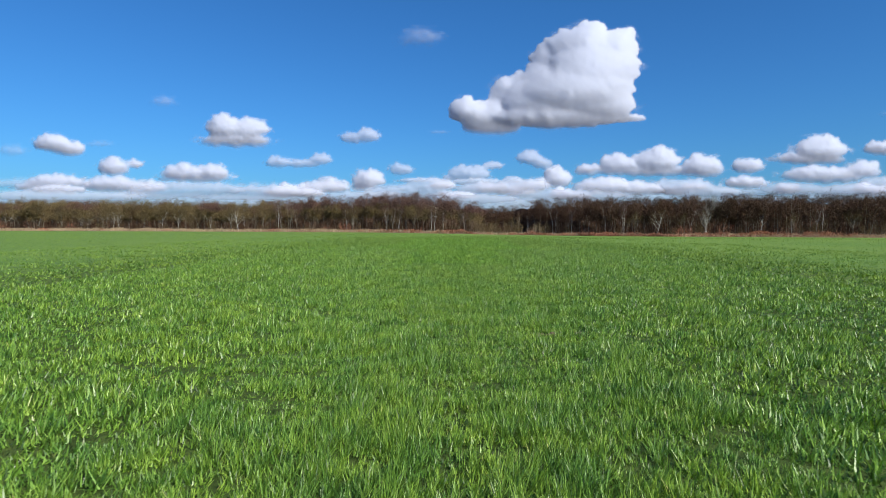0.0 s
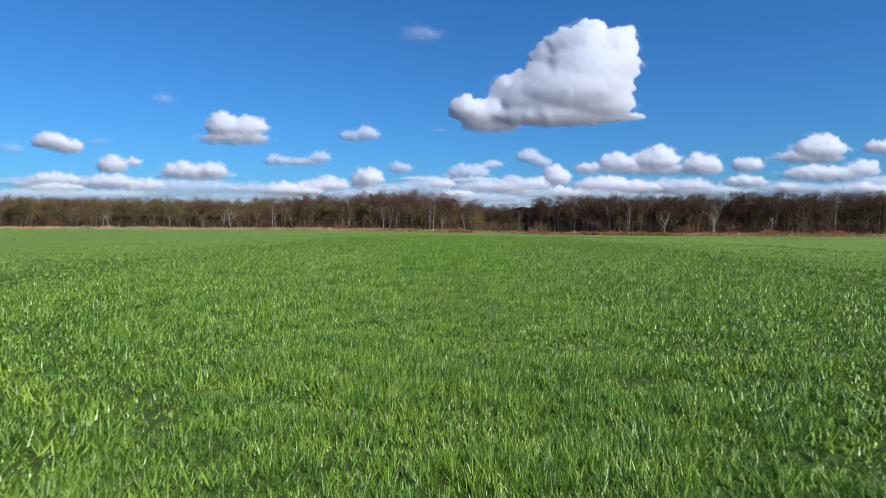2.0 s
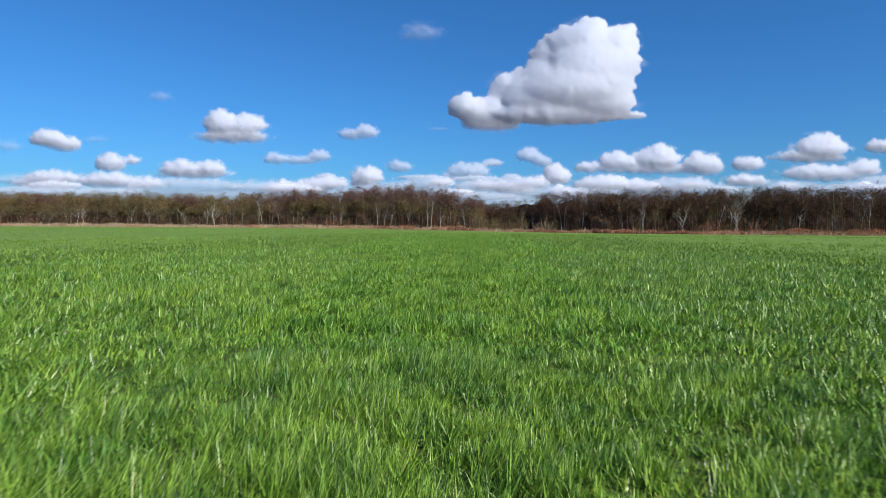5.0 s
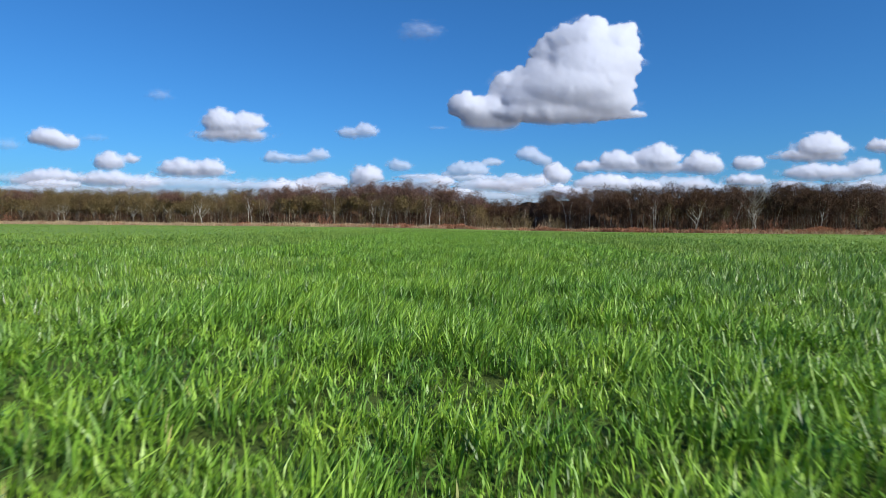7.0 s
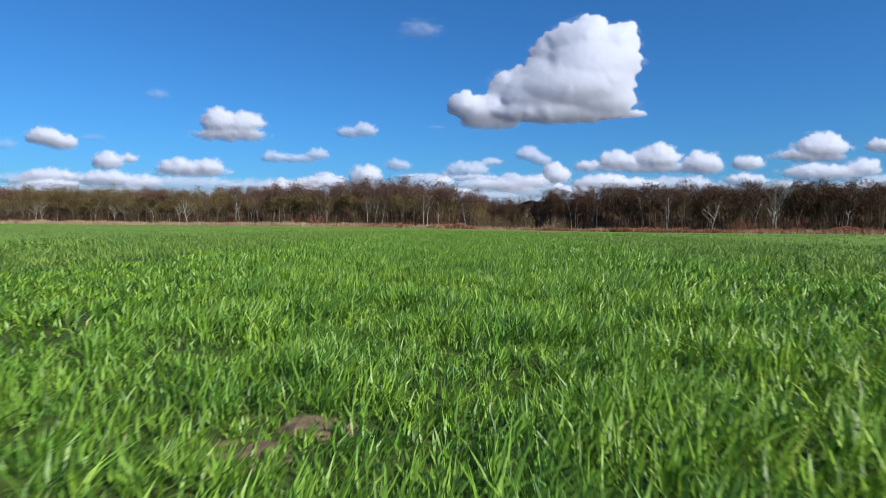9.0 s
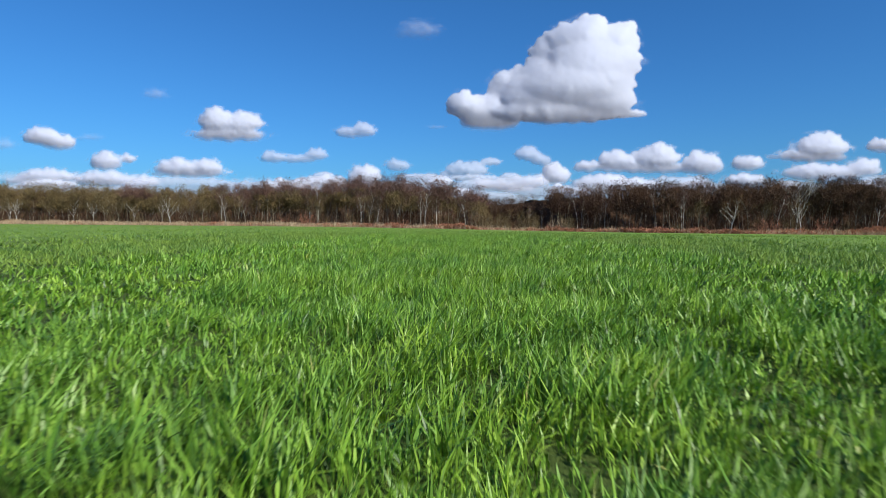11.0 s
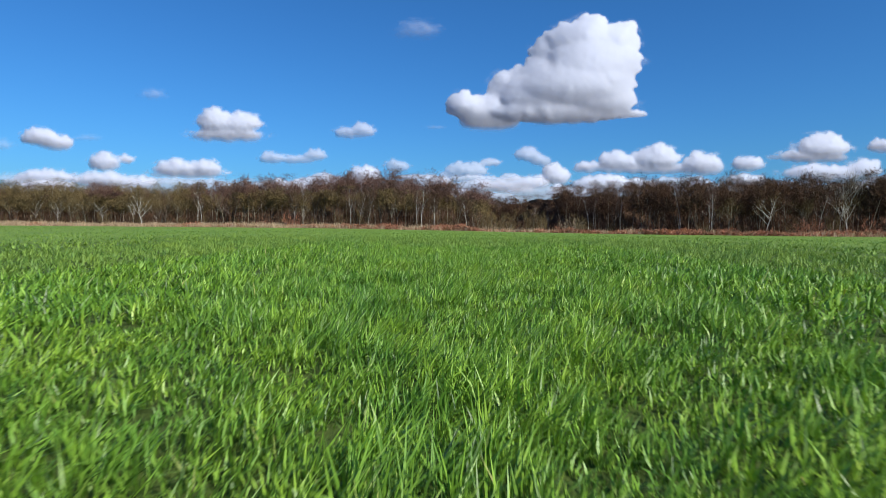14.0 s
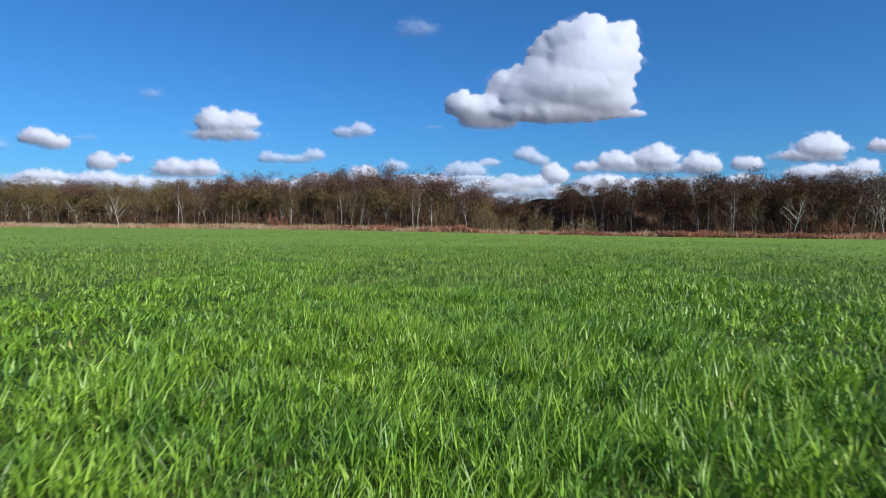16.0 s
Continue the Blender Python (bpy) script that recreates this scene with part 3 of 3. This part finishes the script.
def build_shrubs():
    rnd = random.Random(9)
    olive = [make_shrub(500 + i, 4.2, TWIG_OLIVE, BARK_GREY, "rounded leafless olive-brown bush at the wood edge") for i in range(3)]
    rusty = [make_shrub(520 + i, 3.4, BRACKEN, BARK_DARK, "leafless bush with rusty red twigs", fan=0.6) for i in range(2)]
    pale = [make_shrub(540, 3.6, DRY_GRASS, BARK_GREY, "pale grey fan-shaped bare sapling bush", 14, 160, 0.7)]
    used = set()

    def put(root, x, y, size):
        m = pose(x, y, float(ground_z(x, y)) - 0.05, 0, 0, rnd.uniform(0, 360)) @ Matrix.Diagonal((size, size, size, 1))
        if root.name in used:
            return copy_thing(root, m)
        used.add(root.name)
        root.matrix_basis = m

    for x, behind, kind, i, size in ((8.0, 2, olive, 0, 1.15), (10.2, 4, olive, 1, 1.2), (6.2, 2, olive, 2, 1.1), (12.5, 6, olive, 0, 1.1), (24.5, 1.5, pale, 0, 1.1), (68.0, 0.5, rusty, 0, 1.1),
                                     (65.5, 1, rusty, 1, 0.95), (-38, 0.5, rusty, 0, 1.0), (-36, 1, rusty, 1, 0.9), (17, 8, olive, 2, 0.9), (20, 12, olive, 1, 1.0), (28, 8, olive, 0, 0.9)):
        put(kind[i], x, float(front_y(x)) + behind, size)
    x = -188.0
    while x < 150:
        x += rnd.uniform(3.5, 9.0)
        put(rnd.choice(olive if rnd.random() < 0.75 else rusty), x, float(front_y(x) + min(woods_depth(x), 30)) + rnd.uniform(0.3, 4.0), rnd.uniform(0.55, 1.1))


def build_trees():
    rnd = random.Random(4)
    birches = [make_tree("birch_tree", 100 + i, 11.0, BARK_BIRCH, TWIG_RED, "slender white-barked bare birch with reddish twigs", 700) for i in range(4)]
    ashes = [make_tree("ash_tree", 200 + i, 10.5, BARK_GREY, TWIG_OLIVE, "grey bare tree with forking spread limbs", 900) for i in range(4)]
    pales = [make_tree("ash_tree", 250 + i, 10.0, BARK_BIRCH, TWIG_OLIVE, "pale-barked bare tree with forked spreading limbs", 420) for i in range(3)]
    darks = [make_tree("oak_tree", 300 + i, 10.5, BARK_DARK, TWIG_BROWN, "dark brown bare tree with dense fine twigs", 1000) for i in range(4)]
    reds = [make_tree("alder_tree", 400 + i, 11.5, BARK_GREY, TWIG_RED, "bare tree with purplish brown twig tops", 1000) for i in range(3)]
    tall = make_tree("ash_tree", 270, 13.6, BARK_BIRCH, TWIG_PALE, "tall bare tree with whitish trunk and pale twigs", 900)
    used = set()

    def put(root, x, y, size, turn):
        m = pose(x, y, float(ground_z(x, y)) - 0.05, 0, 0, turn) @ Matrix.Diagonal((size, size, size, 1))
        if root.name in used:
            return copy_thing(root, m)
        used.add(root.name)
        root.matrix_basis = m
        return root

    # pale trees that stand out at the edge: x, metres behind the edge line, height factor, kind
    marked = [(-77.0, 0.3, 0.98, pales, 0), (-61.8, 0.5, 0.95, birches, 0), (-60.8, 0.8, 0.9, birches, 1), (-106, 3, 0.9, pales, 2), (-121, 1, 0.85, pales, 1), (-113, 3, 0.85, ashes, 3),
              (-99, 1, 0.8, pales, 0), (-92, 2, 0.85, ashes, 2), (-87, 1, 0.85, pales, 2), (-128, 2, 0.85, ashes, 1), (-135, 2, 0.85, ashes, 3), (-143, 2, 0.85, ashes, 0),
              (-37, 2, 0.9, birches, 2), (-35, 2.5, 0.95, birches, 3), (-23, 1, 0.8, birches, 0), (-21, 1.5, 0.9, birches, 1), (-19, 1, 0.8, birches, 2), (-7.5, 0.3, 0.85, birches, 3),
              (-6.6, 0.5, 0.9, birches, 0), (-4.0, 0.8, 0.85, birches, 1), (3.4, 0.5, 0.72, birches, 2), (30, 10, 0.75, birches, 1), (27.5, 12, 0.75, birches, 2), (32, 11, 0.75, birches, 3),
              (29.5, 0.6, 0.85, birches, 0), (31.3, 1, 0.85, birches, 2), (37, 1, 0.85, birches, 3), (40, 1.5, 0.9, birches, 1), (51, 2, 0.85, birches, 0), (54, 1, 0.85, ashes, 1), (60, 1, 0.9, pales, 0),
              (73, 0.3, 1.02, pales, 1), (69, 1.5, 0.85, birches, 1), (88, 1, 0.9, birches, 2), (97, 2, 0.85, ashes, 0), (104, 1, 0.9, birches, 3)]
    for x, back_by, size, kinds, i in marked:
        put(kinds[i], x, float(front_y(x) + (woods_depth(x) if x > 20 else 0)) + back_by, size, rnd.uniform(0, 360))
    put(tall, 74.0, float(front_y(74)) + 4.0, 1.0, 40)
    x = -190.0
    while x < 160:
        x += rnd.uniform(1.6, 3.4)
        if 9 < x < 25:
            continue
        kinds = (ashes if rnd.random() < 0.5 else pales if rnd.random() < 0.6 else darks) if x < -62 else (reds if rnd.random() < 0.6 else ashes if rnd.random() < 0.4 else darks) if x < 10 else (darks if rnd.random() < 0.6 else birches if rnd.random() < 0.3 else ashes)
        size = float(canopy_top(x)) / 11.3 * rnd.uniform(0.78, 0.97)
        put(rnd.choice(kinds), x, float(front_y(x) + woods_depth(x)) + rnd.uniform(1.0, 9.0), size, rnd.uniform(0, 360))
    for root in birches + ashes + pales + darks + reds:
        if root.name not in used:
            put(root, rnd.uniform(-60, 0), 212, 1.0, 0)


# ---------------------------------------------------------------- clouds
CLOUD_BASE = 400.0  # metres; base of higher heaps; low ones are placed to fit the camera's view


def make_cloud(seed, kind, puffs, soft=0.35):
    """A heap of vapour: puffs are (across, up, half width, half height, nearness) in thousandths of the distance. Its rim thins out."""
    P = np.array([(*p, 0.0)[:5] for p in puffs], float)
    dense = CLOUD_DENSE[kind]
    base = (P[:, 1] - 0.7 * P[:, 3]).min()
    distance = max(2700.0, CLOUD_BASE * 1000 / base) if base > 100 else 4500 - 4.0 * (100 - base) + 0.15 * P[:, 0].mean()
    distance = 4880 + 8 * (seed % 5) if kind == "bank" else distance
    P[:, 2:4] *= 0.91 if kind == "big" else 1.04
    if kind != "bank" and base < 68:
        P[:, 3] *= 1.2
        dense = max(dense, 0.5)
    x0, x1 = (P[:, 0] - P[:, 2] * 1.5).min() - 12, (P[:, 0] + P[:, 2] * 1.5).max() + 12
    z0, z1 = (P[:, 1] - P[:, 3] * 1.5).min() - 10, (P[:, 1] + P[:, 3] * 1.5).max() + 10
    step = max(2.0, (x1 - x0) / 200) if kind == "bank" else max(1.7, (x1 - x0) / 250)
    nx, nz = int((x1 - x0) / step) + 2, int((z1 - z0) / step) + 2
    us, ws = np.linspace(x0, x1, nx), np.linspace(z0, z1, nz)
    U, W = np.meshgrid(us, ws)
    size = float(np.median(P[:, 3]))
    s = 1.0 / size
    rng = np.random.default_rng(seed)

    def heads(ball, count, small):
        """Smaller heads budding from the upper and near side of a larger one."""
        a, b, ru, rw, near, r = ball
        made = []
        for _ in range(count):
            d = rng.normal(0, 1, 3) + [0.1, 0.35, 0.45]
            d /= np.linalg.norm(d)
            q = rw * rng.uniform(small, small * 1.8)
            made.append((a + d[0] * ru * 0.8, b + d[2] * rw * (0.8 if d[2] > 0 else 0.35), q * 1.12, q, near + d[1] * r * 0.75, q))
        return made

    balls = [(a, b, ru, rw, near, min(ru, rw)) for a, b, ru, rw, near in P]
    if kind != "bank":
        for ball in list(balls):
            if ball[3] > 7:
                first = heads(ball, int(8 + ball[2] / ball[3] * 5), 0.26)
                balls += first
                for child in first:
                    if child[3] > (3.5 if kind == "big" else 4.5):
                        balls += heads(child, 7, 0.26)

    def drift(amount, scale, octaves, gain, shift):
        return size * amount * (fbm(U * s * scale, W * s * scale, octaves, seed + shift, gain) - 0.5) * 2

    bend = 0.14 if kind == "big" else 0.3
    wu, ww = U + drift(bend, 2.2, 5, 0.5, 0), W + drift(bend * 0.7, 2.2, 5, 0.5, 50)
    D, T = np.full(U.shape, -3.0), np.full(U.shape, -120.0)
    for a, b, ru, rw, near, r in balls:
        i0, i1 = np.searchsorted(us, (a - ru * 1.9 - size * 0.4, a + ru * 1.9 + size * 0.4))
        j0, j1 = np.searchsorted(ws, (b - rw * 1.9 - size * 0.4, b + rw * 1.9 + size * 0.4))
        if i1 <= i0 or j1 <= j0:
            continue
        win = (slice(j0, j1), slice(i0, i1))
        flat = np.where(ww[win] < b, rw * 0.62, rw)
        q = ((wu[win] - a) / ru) ** 2 + ((ww[win] - b) / flat) ** 2
        D[win] = np.maximum(D[win], (1 - q) * min(1.0, (rw / size) ** 0.5))
        T[win] = np.maximum(T[win], np.where(q < 1, near + r * np.sqrt(np.clip(1 - q, 0, 1)), -120))

    fu, fw = np.meshgrid(np.fft.rfftfreq(nx, us[1] - us[0]), np.fft.fftfreq(nz, ws[1] - ws[0]))

    def spread(A, width):
        return np.fft.irfft2(np.fft.rfft2(A) * np.exp(-2 * (np.pi * width) ** 2 * (fu ** 2 + fw ** 2)), A.shape)

    floor = P[:, 4].min() - size * 0.4
    T = np.maximum(T, floor) - floor
    T = T + size * 0.22 * (fbm(U * s * 4.5, W * s * 4.5, 4, seed + 90, 0.6) - 0.5)
    bottom = P[:, 1].min() - size * 0.5
    shelf = W + size * 0.8 * (fbm(U * s * 0.9, W * s * 0.9, 3, seed + 190) - 0.5)
    # the relief drops at the flat base, so its normals turn down and darken
    T = T - size * (0.2 if kind == "big" else 0.34) * (1 - smoothstep(bottom, bottom + size * 1.4, shelf)) ** 1.5
    ragged = 0.34 * (fbm(U * s * 3.0, W * s * 3.0, 5, seed + 120, 0.6) - 0.5)
    solid = smoothstep(-0.04, 0.16 + 1.1 * max(0.0, soft - 0.3), D + ragged)
    low = smoothstep(bottom, bottom + size * 1.1, shelf)
    alpha = spread(solid, size * (0.06 + 0.3 * min(soft, 0.6))) * (1 - low) + spread(solid, 0.8 + size * 0.3 * max(0.0, soft - 0.25)) * low
    # thin shreds round the heap
    shreds = smoothstep(0.42, 0.75, fbm(U * s * 1.3 + 5, W * s * 2.2, 5, seed + 140, 0.6)) * smoothstep(-0.9, 0.1, spread(D, size * 0.15))
    alpha = np.maximum(alpha, shreds * (0.32 if kind == "big" else 0.6)) * dense
    alpha = alpha * smoothstep(0.02, 0.5, alpha + 0.3 * (fbm(U * s * 1.8, W * s * 1.8, 4, seed + 170) - 0.3) * (1.2 - dense * 0.6))
    edge = np.minimum.reduce([U - x0, x1 - U, W - z0, z1 - W])
    alpha = np.clip(alpha, 0, 1) * smoothstep(0, 8, edge)
    front = -0.12 * spread(T, size * 0.35)
    # vapour shades softly: normals of the smoothed heads lean sunward to imitate scattered light
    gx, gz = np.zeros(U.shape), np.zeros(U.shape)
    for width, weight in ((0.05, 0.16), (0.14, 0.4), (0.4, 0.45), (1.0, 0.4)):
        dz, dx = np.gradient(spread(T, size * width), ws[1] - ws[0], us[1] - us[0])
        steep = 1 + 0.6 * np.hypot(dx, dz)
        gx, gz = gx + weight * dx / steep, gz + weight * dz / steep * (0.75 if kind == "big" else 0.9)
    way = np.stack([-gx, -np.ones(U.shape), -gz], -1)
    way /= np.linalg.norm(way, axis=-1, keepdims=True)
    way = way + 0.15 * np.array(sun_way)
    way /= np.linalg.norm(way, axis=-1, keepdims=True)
    k = distance / 1000.0
    base_x, base_z = P[:, 0].mean(), P[:, 1].min()
    F3 = np.stack([(U - base_x) * k, front * k, (W - base_z) * k], -1).reshape(-1, 3)
    B3 = np.stack([(U - base_x) * k, (0.3 * size + 1.0) * k + 0 * U, (W - base_z) * k], -1).reshape(-1, 3)
    idx = np.arange(nx * nz).reshape(nz, nx)
    quads = np.stack([idx[:-1, :-1], idx[:-1, 1:], idx[1:, 1:], idx[1:, :-1]], -1).reshape(-1, 4)
    inner = alpha * smoothstep(0.8, 1.0, alpha)
    behind = quads[(inner.ravel()[quads] > 0.01).any(1)]
    quads = quads[(alpha.ravel()[quads] > 0.002).any(1)]
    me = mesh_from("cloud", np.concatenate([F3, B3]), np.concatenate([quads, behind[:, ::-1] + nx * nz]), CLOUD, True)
    at = me.attributes.new("vapour", "FLOAT", "POINT")
    al = alpha.astype(np.float32).ravel()
    at.data.foreach_set("value", np.concatenate([al, inner.astype(np.float32).ravel()]))
    nv = me.attributes.new("shading_normal", "FLOAT_VECTOR", "POINT")
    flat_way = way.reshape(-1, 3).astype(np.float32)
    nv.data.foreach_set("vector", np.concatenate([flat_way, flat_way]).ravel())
    ob = new("cloud", me)
    ob.location = (base_x * k, distance, base_z * k)
    return tagged(ob, CLOUD_LABELS[kind], "cloud", "clouds")


CLOUD_LABELS = {"big": "towering white cumulus cloud with a grey base", "white": "small white cumulus cloud with a flat grey base",
                "bank": "long hazy bank of pale cloud low over the wood", "grey": "small soft grey-white cumulus cloud", "faint": "thin pale grey wisp of cloud in the blue sky"}
CLOUD_DENSE = {"big": 1.0, "white": 0.95, "grey": 0.72, "faint": 0.32, "bank": 0.52}
# kind, softness of the rim, puffs
SKY = [
    # nearness below zero turns a flank's normals from the sun, darkening it
    ("big", 0.30, [(222, 311, 49, 41, 0), (273, 303, 41, 39, 0), (191, 307, 39, 35, -12), (161, 287, 37, 33, -45), (235, 266, 84, 53, 10), (208, 232, 102, 49, 18), (254, 209, 61, 35, 14), (127, 220, 61, 37, -62), (93, 194, 78, 35, -62), (17, 200, 33, 27, -12),
                   (42, 190, 43, 29, -30), (176, 187, 119, 27, 6), (289, 188, 43, 9, 0), (62, 173, 53, 20, -45), (117, 242, 37, 27, -55), (89, 230, 37, 33, -60), (152, 214, 78, 43, -8), (267, 249, 41, 49, 8), (147, 256, 39, 29, -38)]),
    ("faint", 0.90, [(-59, 324, 41, 20), (-81, 318, 27, 10)]),
    ("faint", 0.90, [(-507, 216, 25, 12)]),
    ("white", 0.45, [(-401, 171, 31, 22), (-357, 169, 35, 19), (-381, 150, 63, 15)]),
    ("white", 0.45, [(-707, 144, 33, 18), (-675, 135, 31, 16)]),
    ("faint", 0.80, [(-776, 131, 29, 14)]),
    ("faint", 1.00, [(-619, 144, 29, 7)]),
    ("grey", 0.55, [(-179, 154, 22, 12), (-152, 158, 20, 15)]),
    ("white", 0.50, [(-597, 101, 29, 18), (-558, 109, 15, 9)]),
    ("white", 0.50, [(-472, 92, 41, 17), (-423, 94, 29, 16), (-450, 85, 67, 9)]),
    ("grey", 0.60, [(-306, 112, 24, 12), (-264, 110, 31, 9), (-232, 117, 19, 12)]),
    ("white", 0.50, [(-152, 80, 27, 17), (-161, 71, 22, 9)]),
    ("grey", 0.70, [(-93, 99, 23, 12)]),
    ("white", 0.60, [(-699, 77, 54, 13), (-729, 69, 49, 9)]),
    ("white", 0.60, [(-601, 72, 59, 14), (-548, 68, 49, 11)]),
    ("faint", 0.70, [(-729, 52, 88, 12), (-631, 50, 108, 11)]),
    ("faint", 0.70, [(-465, 64, 117, 13), (-513, 55, 88, 10)]),
    ("faint", 0.70, [(-318, 62, 93, 12), (-367, 52, 117, 9)]),
    ("white", 0.60, [(-225, 69, 47, 12), (-274, 61, 39, 8)]),
    ("grey", 0.55, [(24, 92, 37, 16), (64, 107, 20, 8), (0, 86, 25, 9)]),
    ("grey", 0.60, [(127, 120, 22, 14), (150, 109, 20, 11)]),
    ("white", 0.40, [(176, 84, 24, 20), (156, 78, 20, 9)]),
    ("white", 0.40, [(230, 100, 25, 11), (279, 109, 34, 18), (345, 115, 37, 24), (423, 104, 37, 22), (337, 99, 108, 11)]),
    ("white", 0.40, [(499, 106, 27, 15)]),
    ("white", 0.50, [(497, 78, 39, 13)]),
    ("white", 0.40, [(621, 134, 45, 23), (601, 120, 61, 13)]),
    ("white", 0.45, [(626, 91, 73, 17), (691, 99, 31, 17)]),
    ("white", 0.45, [(727, 137, 37, 14)]),
    ("faint", 0.60, [(-44, 74, 49, 11), (-88, 60, 88, 11)]),
    ("grey", 0.60, [(64, 66, 68, 13), (122, 72, 41, 11)]),
    ("white", 0.50, [(249, 71, 49, 14), (298, 67, 68, 12)]),
    ("grey", 0.60, [(386, 72, 64, 12), (425, 62, 78, 10)]),
    ("faint", 0.70, [(191, 56, 127, 11)]),
    ("faint", 0.70, [(572, 68, 68, 12), (680, 66, 88, 12)]),
    ("faint", 0.70, [(-161, 53, 88, 11), (34, 49, 88, 10)]),
    ("grey", 0.60, [(724, 76, 44, 13)]),
    ("white", 0.50, [(-301, 60, 37, 9)]),
    ("white", 0.50, [(-254, 58, 29, 8)]),
    ("white", 0.50, [(-22, 73, 25, 8)]),
    ("white", 0.50, [(108, 64, 34, 9)]),
    ("white", 0.50, [(202, 55, 39, 8)]),
    ("white", 0.50, [(279, 77, 23, 9)]),
    ("white", 0.50, [(-5, 56, 44, 7)]),
    ("faint", 1.00, [(738, 196, 22, 6)]),
    ("faint", 1.00, [(-29, 165, 20, 4)]),
    ("white", 0.40, [(54, 68, 16, 8), (80, 67, 13, 8)]),
    ("grey", 0.45, [(-220, 81, 20, 9), (-196, 76, 14, 7)]),
    ("white", 0.40, [(181, 60, 17, 9)]),
    ("white", 0.40, [(-292, 64, 18, 11), (-265, 66, 15, 9)]),
    ("grey", 0.55, [(-55, 82, 45, 6)]),
    ("grey", 0.50, [(40, 79, 50, 8), (99, 82, 20, 8)]),
    ("grey", 0.50, [(140, 73, 26, 12)]),
    ("white", 0.45, [(566, 68, 24, 9)]),
    ("white", 0.45, [(697, 68, 20, 10), (723, 63, 24, 9)]),
    ("white", 0.50, [(367, 64, 32, 6), (408, 72, 26, 6)]),
    ("white", 0.50, [(-694, 64, 52, 8)]),
    ("bank", 0.90, [(-760, 50, 150, 16), (-600, 54, 150, 15), (-450, 48, 150, 15), (-690, 34, 240, 18), (-430, 34, 240, 17)]),
    ("bank", 0.90, [(-280, 48, 130, 15), (-120, 52, 130, 15), (40, 46, 130, 15), (-210, 30, 230, 17), (30, 30, 200, 17)]),
    ("bank", 0.90, [(190, 50, 140, 15), (340, 54, 140, 16), (500, 50, 140, 15), (660, 56, 140, 16), (780, 50, 120, 15), (250, 32, 230, 17), (480, 32, 230, 17), (700, 34, 230, 17)]),
    ("bank", 0.90, [(-720, 74, 160, 12), (-500, 71, 170, 12), (-310, 65, 140, 11)]),
    ("bank", 0.90, [(-80, 68, 120, 9), (80, 70, 140, 10), (330, 68, 160, 9), (560, 64, 160, 10), (720, 69, 120, 10)]),
]


def build_clouds():
    for i, (kind, soft, puffs) in enumerate(SKY):
        make_cloud(i + 101, kind, puffs, soft)


build_ground()
build_field()
build_wheat()
build_woods()
build_verge()
build_trees()
build_shrubs()
build_soil()
build_clouds()
